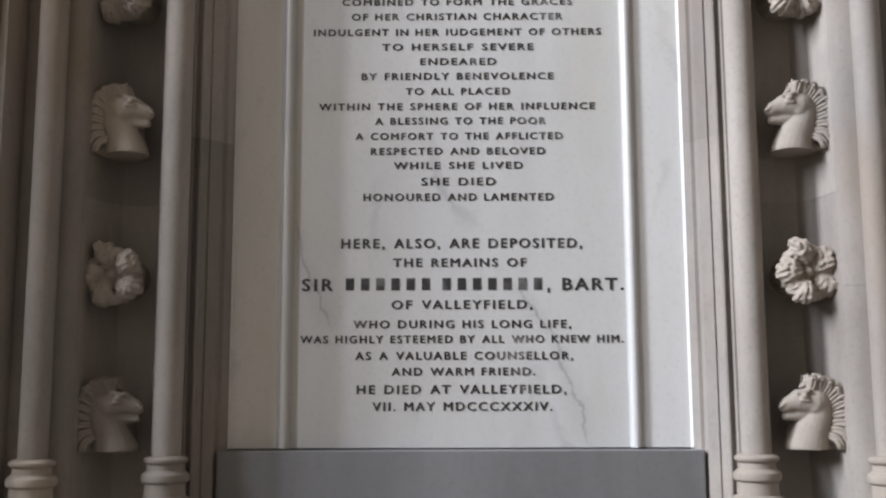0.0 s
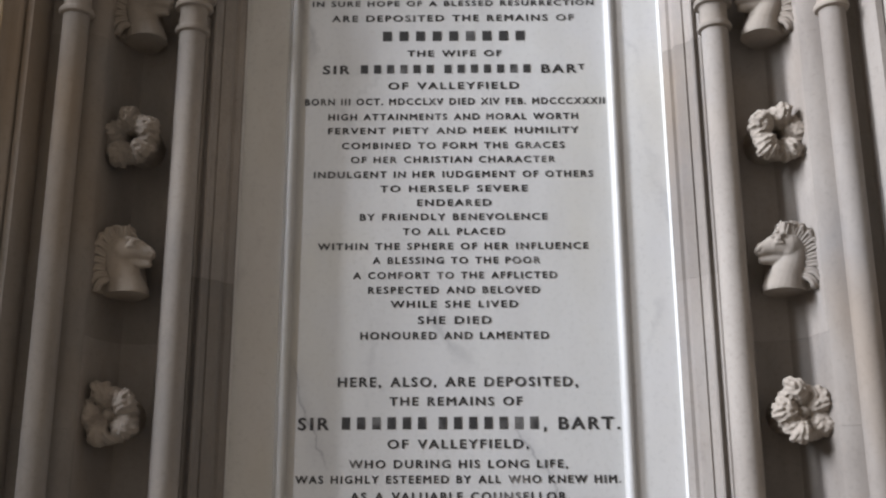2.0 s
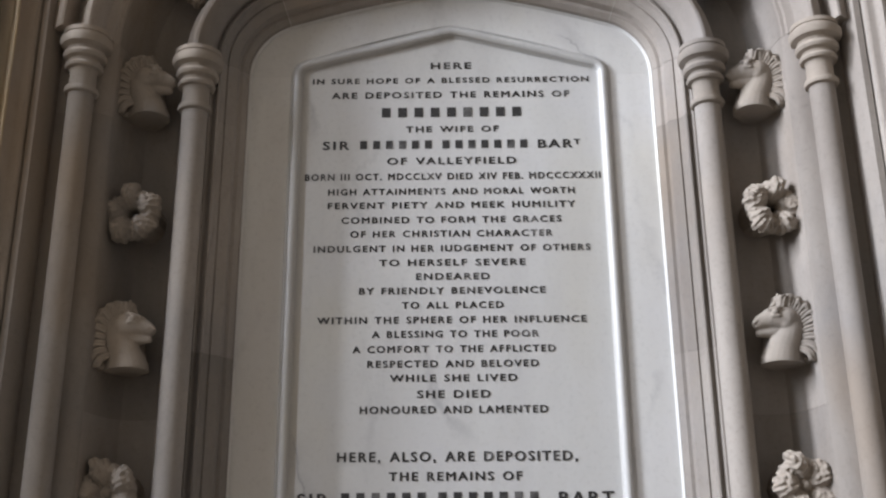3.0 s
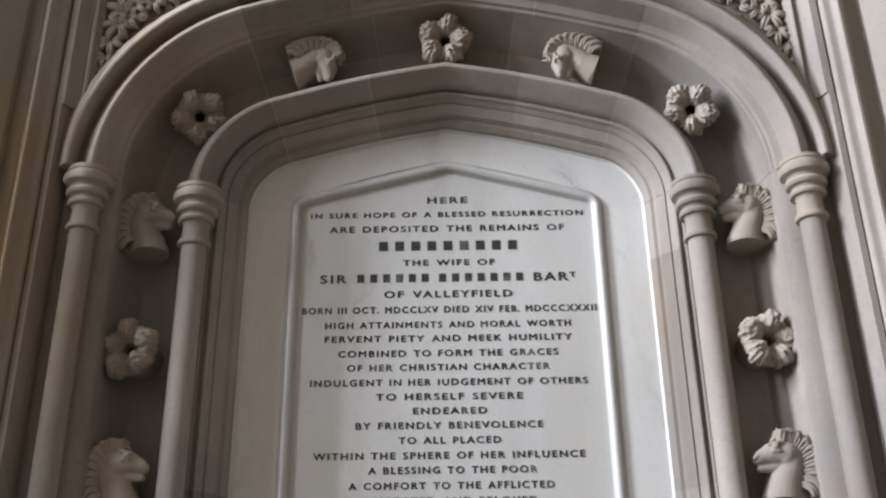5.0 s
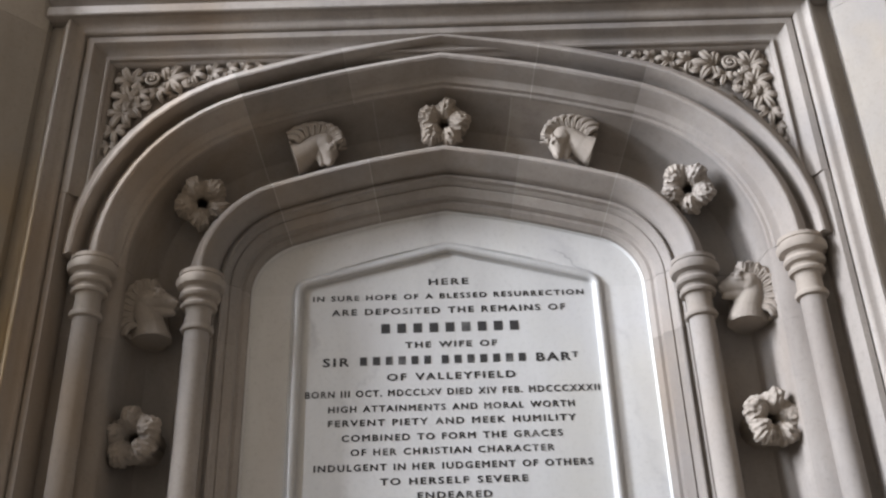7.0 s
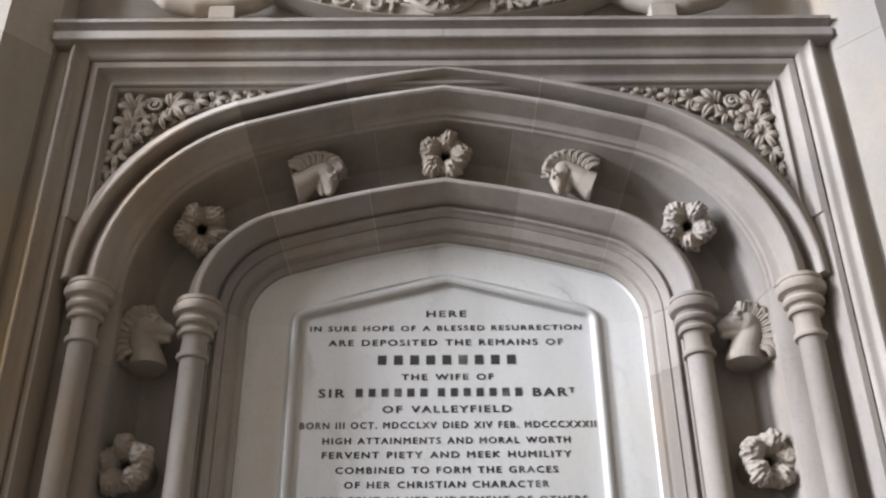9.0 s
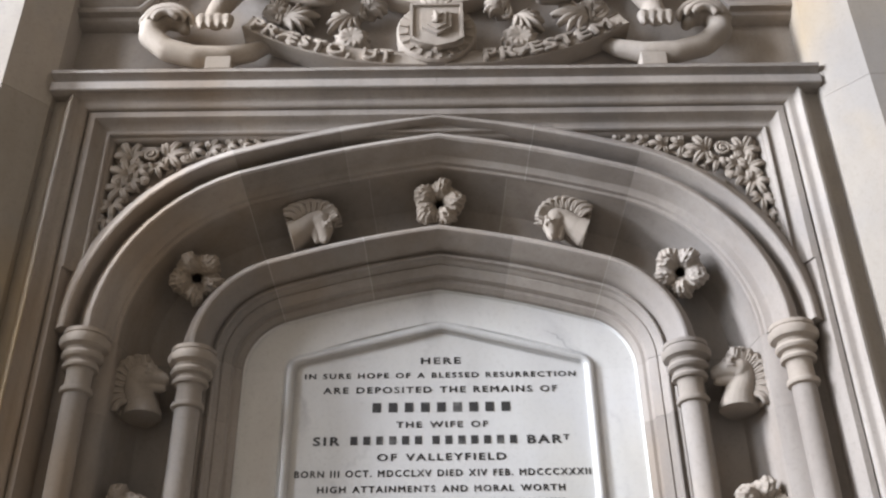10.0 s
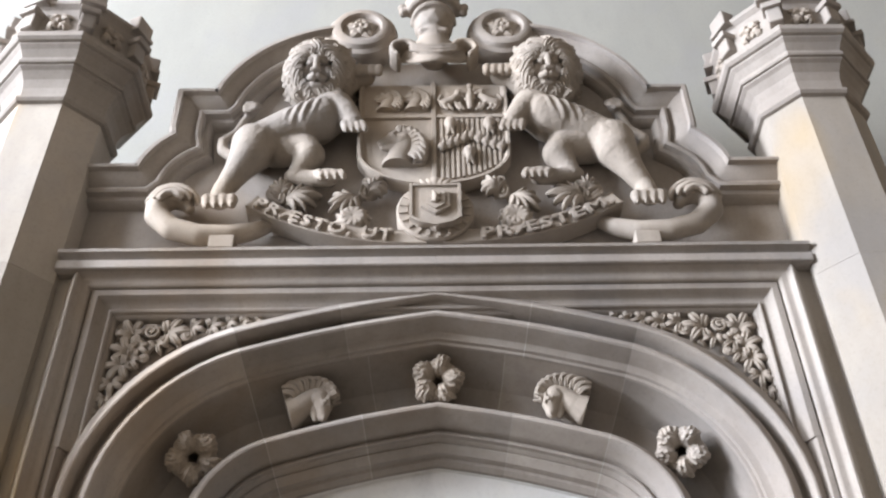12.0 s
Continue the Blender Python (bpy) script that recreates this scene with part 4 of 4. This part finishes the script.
# ---- lions ----
def lion_mesh():
    rnd = random.Random(4)
    bm = bmesh.new()
    Y = -0.345
    # trunk
    chain(bm, [(0.39, Y - 0.01, 4.625), (0.46, Y - 0.02, 4.545), (0.55, Y - 0.02, 4.515), (0.64, Y - 0.01, 4.470), (0.695, Y - 0.012, 4.405)], [0.080, 0.092, 0.084, 0.078, 0.090])
    blob(bm, (0.44, Y - 0.03, 4.56), 0.085, (0.50, Y - 0.03, 4.53), 0.085)
    # near hind leg
    chain(bm, [(0.695, Y - 0.02, 4.415), (0.700, Y - 0.04, 4.345), (0.742, Y - 0.04, 4.245), (0.780, Y - 0.03, 4.170), (0.788, Y - 0.04, 4.108)], [0.088, 0.078, 0.050, 0.038, 0.040])
    chain(bm, [(0.775, Y - 0.01, 4.260), (0.812, Y - 0.005, 4.205), (0.815, Y - 0.01, 4.130)], [0.022, 0.018, 0.022])
    chain(bm, [(0.655, Y - 0.058, 4.470), (0.668, Y - 0.070, 4.400), (0.705, Y - 0.062, 4.300)], [0.030, 0.036, 0.026])
    for k in range(4):
        x = 0.738 + 0.030 * k
        chain(bm, [(x, Y - 0.05, 4.096), (x - 0.006, Y - 0.078, 4.072), (x - 0.009, Y - 0.084, 4.040)], [0.022, 0.022, 0.017])
        blob(bm, (x - 0.010, Y - 0.096, 4.036), 0.008, (x - 0.010, Y - 0.094, 4.016), 0.004)
    # far hind leg
    chain(bm, [(0.62, Y + 0.02, 4.43), (0.50, Y, 4.405), (0.478, Y - 0.01, 4.365), (0.508, Y - 0.005, 4.300), (0.525, Y - 0.005, 4.262)], [0.07, 0.066, 0.060, 0.042, 0.034])
    chain(bm, [(0.540, Y, 4.258), (0.455, Y - 0.01, 4.240), (0.395, Y - 0.02, 4.236)], [0.030, 0.033, 0.036])
    for k in range(4):
        blob(bm, (0.352 + 0.027 * k, Y - 0.035, 4.240), 0.021, (0.340 + 0.027 * k, Y - 0.055, 4.208), 0.017)
        blob(bm, (0.340 + 0.027 * k, Y - 0.064, 4.200), 0.008, (0.338 + 0.027 * k, Y - 0.062, 4.182), 0.004)
    # near foreleg on the shield
    chain(bm, [(0.39, Y - 0.03, 4.615), (0.345, Y - 0.05, 4.560), (0.312, Y - 0.055, 4.505)], [0.066, 0.052, 0.040])
    for k in range(4):
        blob(bm, (0.278 + 0.023 * k, Y - 0.068, 4.480), 0.018, (0.266 + 0.024 * k, Y - 0.080, 4.440), 0.016)
        blob(bm, (0.266 + 0.024 * k, Y - 0.088, 4.433), 0.007, (0.264 + 0.024 * k, Y - 0.088, 4.413), 0.004)
    # raised paw on the shield's upper corner
    chain(bm, [(0.40, Y, 4.72), (0.33, Y - 0.01, 4.800), (0.275, Y - 0.02, 4.825)], [0.045, 0.042, 0.040])
    for k in range(4):
        x = 0.226 + 0.029 * k
        chain(bm, [(x, Y - 0.040, 4.842), (x - 0.004, Y - 0.062, 4.822), (x - 0.006, Y - 0.066, 4.790)], [0.019, 0.020, 0.016])
    # tail with tuft
    chain(bm, [(0.765, Y + 0.02, 4.38), (0.825, Y + 0.02, 4.43), (0.835, Y + 0.03, 4.49), (0.79, Y + 0.04, 4.55), (0.765, Y + 0.03, 4.60), (0.745, Y + 0.03, 4.64)], [0.024, 0.022, 0.020, 0.018, 0.018, 0.020])
    ball(bm, (0.735, Y + 0.005, 4.648), 0.030, 0.026, 0.028)
    for k in range(7):
        a = 0.9 * k
        chain(bm, [(0.755, Y - 0.01, 4.625), (0.735 + 0.024 * math.cos(a), Y - 0.015, 4.648 + 0.024 * math.sin(a)), (0.712 + 0.022 * math.cos(a), Y, 4.665 + 0.020 * math.sin(a))], [0.008, 0.010, 0.005])
    body = fused(bm, 0.0042, 4, 0.0016)
    # ribs
    for v in body.verts:
        u, w = (v.co.x - 0.505) / 0.085, (v.co.z - 4.545 + 0.45 * (v.co.x - 0.505)) / 0.080
        if v.co.y < Y - 0.03 and u * u + w * w < 1:
            v.co.y -= 0.0055 * (1 - u * u - w * w) * math.cos(2 * math.pi * (v.co.x + 0.28 * v.co.z) / 0.036)
    # head, bowed towards the viewer below
    hx, hy, hz = 0.463, Y - 0.015, 4.822
    bow = Matrix.Rotation(radians(34), 3, "X")

    def at(q):
        return Vector((hx, hy, hz)) + bow @ Vector(q)

    def limb(target, pts, radii):
        chain(target, [at(q) for q in pts], radii)

    skull = bmesh.new()
    limb(skull, [(0, 0.03, 0.010), (0, 0.03, -0.035)], [0.122, 0.126])
    limb(skull, [(0, -0.075, 0.028), (0, -0.085, -0.022)], [0.058, 0.052])
    limb(skull, [(0, -0.140, 0.046), (0, -0.168, 0.004), (0, -0.174, -0.008)], [0.013, 0.015, 0.014])
    limb(skull, [(-0.012, -0.176, -0.014), (0.012, -0.176, -0.014)], [0.010, 0.010])
    limb(skull, [(-0.013, -0.132, -0.064), (0.013, -0.132, -0.064)], [0.017, 0.017])
    for s in (-1, 1):
        limb(skull, [(s * 0.010, -0.158, -0.036), (s * 0.027, -0.146, -0.040)], [0.017, 0.015])
        limb(skull, [(s * 0.012, -0.140, 0.048), (s * 0.046, -0.120, 0.043)], [0.010, 0.008])
        limb(skull, [(s * 0.025, -0.136, 0.025), (s * 0.032, -0.133, 0.025)], [0.0125, 0.0120])
        limb(skull, [(s * 0.046, -0.112, 0.004), (s * 0.046, -0.106, -0.020)], [0.020, 0.018])
        limb(skull, [(s * 0.018, -0.118, 0.068), (s * 0.030, -0.110, 0.060)], [0.020, 0.018])
        limb(skull, [(s * 0.078, -0.060, 0.078), (s * 0.086, -0.066, 0.088)], [0.020, 0.014])
    body = joined(body, fused(skull, 0.0026, 1))
    # mane in overlapping waved locks
    hair = bmesh.new()
    middle = at((0, 0.03, -0.01))
    for ring, (r0, r1, dy, count, w) in enumerate(((0.105, 0.168, 0.034, 17, 0.027), (0.084, 0.166, 0.010, 17, 0.024), (0.060, 0.142, -0.010, 16, 0.021))):
        for k in range(count):
            a = 2 * math.pi * (k + 0.5 * (ring % 2)) / count + math.pi / 2
            low = max(0.0, -math.sin(a))
            wave = (0.20 if (ring + k) % 2 else 0.12) * (-1 if math.cos(a) < 0 else 1)
            reach = r1 * (1 + 0.34 * low) * rnd.uniform(0.95, 1.08)
            pts = []
            for f in (0.0, 0.2, 0.4, 0.6, 0.8, 1.0):
                rr = r0 + (reach - r0) * f
                b = a + wave * math.sin(math.pi * 2.4 * f) - 0.62 * f * math.cos(a)
                deep = 0.03 + dy - math.sqrt(max(0.0004, 0.162 ** 2 - min(rr, 0.160) ** 2)) - 0.014 * math.sin(math.pi * f) - 0.014 * low * f
                pts.append(at((rr * math.cos(b), deep, 0.004 + 1.04 * rr * math.sin(b) - 0.014 * low)))
            lock(hair, pts, w * rnd.uniform(0.85, 1.1), middle, 0.014, 3, 3)
    # beard and chest curls
    for k, x in enumerate((-0.075, -0.045, -0.015, 0.015, 0.045, 0.075)):
        sway = 0.016 if k % 2 else -0.016
        lock(hair, [at((0.6 * x, -0.118, -0.066)), at((x + sway, -0.128, -0.104)), at((x - sway, -0.112, -0.140)), at((x + 0.5 * sway, -0.090, -0.172 + 0.3 * abs(x)))], 0.021, middle, 0.013, 3, 4)
    return fused(joined(body, hair), 0.0028, 0)


lion = mesh_of("lion_supporter", lion_mesh(), CARVED)
place("lion_supporter", lion, Matrix.Identity(4), "carved stone lion supporter leaning on the shield", "carved lion", "lion supporters")
place("lion_supporter", mirrored(lion), Matrix.Identity(4), "carved stone lion supporter leaning on the shield", "carved lion", "lion supporters")


# ---- scrolls, motto, leaves below the shield ----
def bend(x):
    """The motto ribbon's middle line."""
    return 3.935 + 0.41 * (abs(x) / 0.70) ** 2.4 * 0.5


def ribbon(side):
    ob = thing("motto_scroll", "curved stone motto ribbon with raised lettering", "scroll", group="motto scrolls")
    xs = np.linspace(0.03, 0.675, 24)
    path = [(x, bend(x)) for x in xs]
    bm = bmesh.new()
    sweep(bm, path, mitres(path), [(-0.036, -0.28), (-0.036, -0.366), (-0.033, -0.370), (-0.029, -0.366), (-0.027, -0.361), (0.027, -0.359), (0.030, -0.363), (0.033, -0.358), (0.033, -0.28)])
    if side < 0:
        for v in bm.verts:
            v.co.x *= -1
        bmesh.ops.reverse_faces(bm, faces=bm.faces)
    band = part("ribbon", bm, CARVED, ob, smooth=30)
    text = "PRÆSTEM." if side > 0 else "PRÆSTO, UT"
    x0, x1 = (0.165, 0.655) if side > 0 else (-0.655, -0.150)
    bm = text_mesh(text, 1.15, 0.045)
    lo, hi = min(v.co.x for v in bm.verts), max(v.co.x for v in bm.verts)
    for v in bm.verts:
        x = x0 + (v.co.x - lo) / (hi - lo) * (x1 - x0)
        slope = (bend(x + 0.004) - bend(x - 0.004)) / 0.008
        k = 1 / math.hypot(1, slope)
        h = (v.co.y / 0.72 - 0.5) * 0.046
        v.co = Vector((x - slope * k * h, -0.3655 - v.co.z * 0.42, bend(x) + k * h))
    part("lettering", bm, CARVED, band)
    return ob


for s in (-1, 1):
    ribbon(s)


def scroll_end():
    bm = bmesh.new()
    pts = [(0.60, -0.30, 4.06), (0.66, -0.325, 4.005), (0.74, -0.34, 3.972), (0.85, -0.35, 3.965), (0.95, -0.355, 3.992), (1.015, -0.355, 4.055), (1.02, -0.35, 4.12), (0.975, -0.345, 4.158), (0.925, -0.34, 4.14), (0.905, -0.34, 4.105)]
    chain(bm, pts, [0.024, 0.034, 0.038, 0.040, 0.042, 0.044, 0.044, 0.042, 0.036, 0.022])
    for off, dy in ((-0.024, -0.022), (0.0, -0.036), (0.024, -0.026)):
        ridge = []
        for k in range(9):
            a = radians(-30 + 22 * k)
            ridge.append((0.958 + (0.056 + off) * math.cos(a), -0.352 + dy, 4.095 + (0.058 + off) * math.sin(a)))
        chain(bm, ridge, [0.006, 0.010, 0.012, 0.013, 0.013, 0.013, 0.013, 0.012, 0.008])
    out = fused(bm, 0.005, 2)
    folds = bmesh.new()
    for k, (r, dy) in enumerate(((0.096, 0.004), (0.070, -0.016), (0.044, -0.028))):
        pts = [(0.962 + r * math.cos(radians(a)), -0.372 + dy, 4.095 + r * math.sin(radians(a))) for a in (10, 55, 100, 145, 178 - 8 * k)]
        lock(folds, pts, 0.026 - 0.004 * k, (0.962, -0.33, 4.085), 0.014, 2, 4)
    return joined(out, folds)


scroll_me = mesh_of("scroll_base", scroll_end(), CARVED)
for s in (-1, 1):
    place("scroll_base", scroll_me if s > 0 else mirrored(scroll_me), Matrix.Identity(4), "curled stone scroll under the lion's paw", "scroll", "scroll bases")
    bm = bmesh.new()
    box(bm, *sorted((s * 0.715, s * 0.805)), -0.375, -0.262, 3.888, 3.945, 0.004)
    tagged(part("support_block", bm, CARVED, None), "small square stone block under the scroll", "block", "support blocks")


def thistle_leaf(cx, cz, turn, size):
    bm = bmesh.new()
    deg = math.degrees(turn)
    for k, ln in ((-3, 0.60), (3, 0.60), (-2, 0.82), (2, 0.82), (-1, 0.96), (1, 0.96), (0, 1.10)):
        pts = []
        for r, w, y in ((0.0, 1, -0.310), (0.35, 11, -0.340), (0.72, 17, -0.348), (1.0, 22, -0.328)):
            b = radians(deg + k * w)
            pts.append((cx + size * ln * r * math.cos(b), y + 0.003 * abs(k), cz + size * ln * r * math.sin(b)))
        lock(bm, pts, 0.105 * size + 0.002, (cx, 0.2, cz), 0.022, 1, 3)
    back = Vector((math.cos(turn), 0, math.sin(turn))) * -size
    c = Vector((cx, -0.318, cz))
    curl = [c, c + 0.30 * back + Vector((0, -0.01, 0.012)), c + 0.46 * back + Vector((0, -0.016, 0.040)), c + 0.26 * back + Vector((0, -0.020, 0.062)), c + 0.12 * back + Vector((0, -0.018, 0.044))]
    lock(bm, curl, 0.017, (cx, -0.20, cz + 0.02), 0.014, 2, 4)
    for f in bm.faces:
        f.smooth = True
    bmesh.ops.recalc_face_normals(bm, faces=bm.faces)
    return bm


for cx, cz, turn, size in ((0.560, 4.155, 172, 0.13), (0.572, 4.168, 85, 0.085), (0.285, 4.165, -35, 0.12), (0.245, 4.180, 125, 0.085)):
    me = mesh_of("carved_leaf", thistle_leaf(cx, cz, radians(turn), size), CARVED)
    for s in (1, -1):
        place("carved_leaf", me if s > 0 else mirrored(me), Matrix.Identity(4), "curling carved stone leaf above the motto ribbon", "carved leaf", "leaves below the shield")


def whorl(cx, cz, r, y):
    bm = bmesh.new()
    for k in range(11):
        a = 2 * math.pi * k / 11
        chain(bm, [(cx + 0.15 * r * math.cos(a), y - 0.014, cz + 0.15 * r * math.sin(a)), (cx + 0.6 * r * math.cos(a + 0.35), y - 0.016, cz + 0.6 * r * math.sin(a + 0.35)), (cx + r * math.cos(a + 0.9), y, cz + r * math.sin(a + 0.9))], [0.13 * r, 0.17 * r, 0.12 * r])
    disc(bm, cx, cz, [(r, y + 0.07), (r, y + 0.004), (0.9 * r, y)], 20)
    return fused(bm, 0.0036, 1)


me = mesh_of("carved_rose", whorl(0.300, 4.050, 0.062, -0.335), CARVED)
for s in (1, -1):
    place("carved_rose", me if s > 0 else mirrored(me), Matrix.Identity(4), "round whorled stone rose above the motto ribbon", "carved rose", "roses below the shield")
me = bmesh.new()
for k in range(5):
    for reach, wide, at_y, shift in ((0.078, 0.034, -0.370, 0), (0.046, 0.024, -0.384, 36)):
        leaf(me, on_face(0.305, at_y, 5.135, 72 * k + 90 + shift, 0), reach, wide, 0.020, 0.008, 1, 0.012)
ball(me, (0.305, -0.392, 5.135), 0.014, 0.012, 0.014)
for f in me.faces:
    f.smooth = True
bmesh.ops.recalc_face_normals(me, faces=me.faces)
me = mesh_of("rose", me, CARVED)
for s, roundel in zip((1, -1), roundels[::-1]):
    o = new("rose", me if s > 0 else mirrored(me))
    o.parent = roundel

# central badge
badge = thing("central_badge", "small crowned stone shield on a round lettered garter", "badge")
bm = bmesh.new()
disc(bm, 0.002, 4.050, [(0.142, -0.262), (0.142, -0.372), (0.136, -0.380), (0.100, -0.380), (0.096, -0.370)], 40)
garter = part("garter", bm, CARVED, badge, smooth=35)
for k in range(20):
    a = 2 * math.pi * k / 20 + 0.1
    if math.sin(a) > 0.55:
        continue
    bm = bmesh.new()
    box(bm, -0.006, 0.006, -0.386, -0.375, -0.014, 0.014)
    rot = Matrix.Rotation(-a + math.pi / 2, 4, "Y")
    for v in bm.verts:
        v.co = rot @ Vector((v.co.x, 0, v.co.z + 0.118)) + Vector((0.002, v.co.y, 4.050))
    part("letter_bar", bm, CARVED, garter)
bm = bmesh.new()
plate(bm, [(-0.092, 4.150), (-0.092, 3.985), (-0.06, 3.962), (-0.02, 3.957), (0.002, 3.938), (0.024, 3.957), (0.064, 3.962), (0.096, 3.985), (0.096, 4.150)], -0.408, -0.36)
part("badge_shield", bm, CARVED, badge)
swept("badge_rim", [(-0.092, 4.150), (-0.092, 3.985), (-0.06, 3.962), (0.002, 3.945), (0.064, 3.962), (0.096, 3.985), (0.096, 4.150), (-0.080, 4.150)], [(0.0, -0.40), (0.0, -0.417), (0.010, -0.417), (0.013, -0.40)], CARVED, badge)
bm = bmesh.new()
plate(bm, [(-0.050, 4.112), (-0.050, 4.03), (0.002, 3.995), (0.054, 4.03), (0.054, 4.112)], -0.424, -0.40)
inner_shield = part("inner_shield", bm, CARVED, badge)
bm = bmesh.new()
plate(bm, [(-0.032, 4.100), (-0.032, 4.035), (0.002, 4.012), (0.036, 4.035), (0.036, 4.100)], -0.431, -0.42)
part("inner_panel", bm, CARVED, inner_shield)
bm = bmesh.new()
chain(bm, [(0.002, -0.435, 4.045), (0.004, -0.437, 4.068), (-0.004, -0.437, 4.086)], [0.010, 0.009, 0.007])
for dx, dz in ((-0.016, 0.062), (0.02, 0.078), (0.018, 0.045), (-0.014, 0.036)):
    blob(bm, (0.002, -0.435, 4.06), 0.006, (0.002 + dx, -0.435, 4.005 + dz), 0.004)
part("charge", fused(bm, 0.003, 1), CARVED, inner_shield)
bm = bmesh.new()
ball(bm, (0.002, -0.40, 4.165), 0.026, 0.022, 0.030)
for k in range(-2, 3):
    blob(bm, (0.002 + 0.018 * k, -0.41, 4.150), 0.010, (0.002 + 0.026 * k, -0.41, 4.178 - 0.004 * abs(k)), 0.007)
part("crest", fused(bm, 0.0035, 1), CARVED, badge)


# ---- helmet over the shield ----
def helmet_mesh():
    bm = bmesh.new()
    X, Y = 0.006, -0.36
    for k in range(45):
        u = -1 + 2 * k / 44
        hem = Vector((X + 0.135 * u, Y - 0.065 - 0.035 * math.cos(2.6 * u), 4.870 - 0.060 * math.cos(math.pi * u / 1.7)))
        mid = Vector((X + 0.120 * u, Y - 0.050 - 0.035 * math.cos(2.0 * u), 4.925 - 0.030 * math.cos(math.pi * u / 1.6)))
        top = Vector((X + 0.070 * u, Y - 0.02 - 0.05 * math.cos(1.4 * u), 5.0))
        chain(bm, [hem, mid, top], [0.011, 0.011, 0.016])
    for s in (-1, 1):
        for dy in np.linspace(-0.085, 0.0, 9):
            chain(bm, [(X + s * (0.125 + 0.050 * math.cos(radians(q))), Y + dy, 4.912 + 0.046 * math.sin(radians(q))) for q in range(150, -90, -30)], [0.012] * 8)
    for fold in (0.25, 0.45, 0.65):
        for k in range(20):
            u, w = -0.6 + 1.2 * k / 20, -0.6 + 1.2 * (k + 1) / 20
            blob(bm, (X + 0.165 * u, Y - 0.105 + 0.05 * u * u, 4.828 + 0.11 * fold + 0.10 * u * u), 0.007, (X + 0.165 * w, Y - 0.105 + 0.05 * w * w, 4.828 + 0.11 * fold + 0.10 * w * w), 0.007)
    chain(bm, [(X, Y, 4.98), (X, Y - 0.005, 5.07)], [0.074, 0.068])
    blob(bm, (X - 0.05, Y - 0.05, 5.06), 0.02, (X + 0.05, Y - 0.05, 5.06), 0.02)
    ball(bm, (X, Y - 0.01, 5.145), 0.088, 0.09, 0.085)
    for k in range(11):
        a = math.pi * k / 10
        b = math.pi * (k + 1) / 10
        if k < 10:
            blob(bm, (X - 0.088 * math.cos(a), Y - 0.02 - 0.085 * math.sin(a), 5.155 + 0.030 * math.sin(a)), 0.014, (X - 0.088 * math.cos(b), Y - 0.02 - 0.085 * math.sin(b), 5.155 + 0.030 * math.sin(b)), 0.014)
            blob(bm, (X - 0.10 * math.cos(a), Y - 0.02 - 0.09 * math.sin(a), 5.232), 0.020, (X - 0.10 * math.cos(b), Y - 0.02 - 0.09 * math.sin(b), 5.232), 0.020)
            blob(bm, (X - 0.10 * math.cos(a), Y - 0.02 - 0.09 * math.sin(a), 5.265), 0.020, (X - 0.112 * math.cos(a), Y - 0.02 - 0.10 * math.sin(a), 5.315), 0.014)
    ball(bm, (X, Y - 0.01, 5.25), 0.092, 0.09, 0.06)
    for s in (-1, 1):
        for dx, dz in ((0.115, 5.235), (0.135, 5.255), (0.13, 5.222)):
            ball(bm, (X + s * dx, Y - 0.03, dz), 0.022, 0.022, 0.020)
    return fused(bm, 0.0055, 2)


place("carved_helmet", mesh_of("carved_helmet", helmet_mesh(), CARVED), Matrix.Identity(4), "carved stone helmet and coronet with mantling above the shield", "helmet")

# ---- turret cresting ----
crest_bm = bmesh.new()
for k in range(4):
    leaf(crest_bm, on_face(0, -0.004, 0, 90 * k + 45, 4), 0.062, 0.027, 0.020, 0.016, 3, 0.010)
    leaf(crest_bm, on_face(0, -0.002, 0, 90 * k, 0), 0.044, 0.020, 0.012, 0.010, 2, 0.010)
ball(crest_bm, (0, -0.018, 0), 0.012, 0.010, 0.012)
for f in crest_bm.faces:
    f.smooth = True
bmesh.ops.recalc_face_normals(crest_bm, faces=crest_bm.faces)
crest_me = mesh_of("frieze_rosette", crest_bm, CARVED)
for ob in friezes:
    for k in range(8):
        a = k * 45
        m = Matrix.Rotation(radians(a), 4, "Z")
        o = new("frieze_rosette", crest_me)
        o.parent = ob
        o.matrix_local = m @ pose(0, -0.268, 4.93)
        bm = bmesh.new()
        box(bm, -0.045, 0.045, -0.312, -0.25, 5.045, 5.13, 0.008)
        box(bm, -0.052, 0.052, -0.320, -0.25, 5.03, 5.052, 0.004)
        c = part("merlon", bm, STONE, ob)
        c.matrix_local = m @ Matrix.Rotation(radians(22.5), 4, "Z")
        bm = bmesh.new()
        box(bm, -0.030, 0.030, -0.318, -0.26, 4.875, 4.985, 0.008)
        box(bm, -0.040, 0.040, -0.335, -0.26, 4.955, 4.985, 0.004)
        c = part("corner_stop", bm, STONE, ob)
        c.matrix_local = m @ Matrix.Rotation(radians(22.5), 4, "Z")
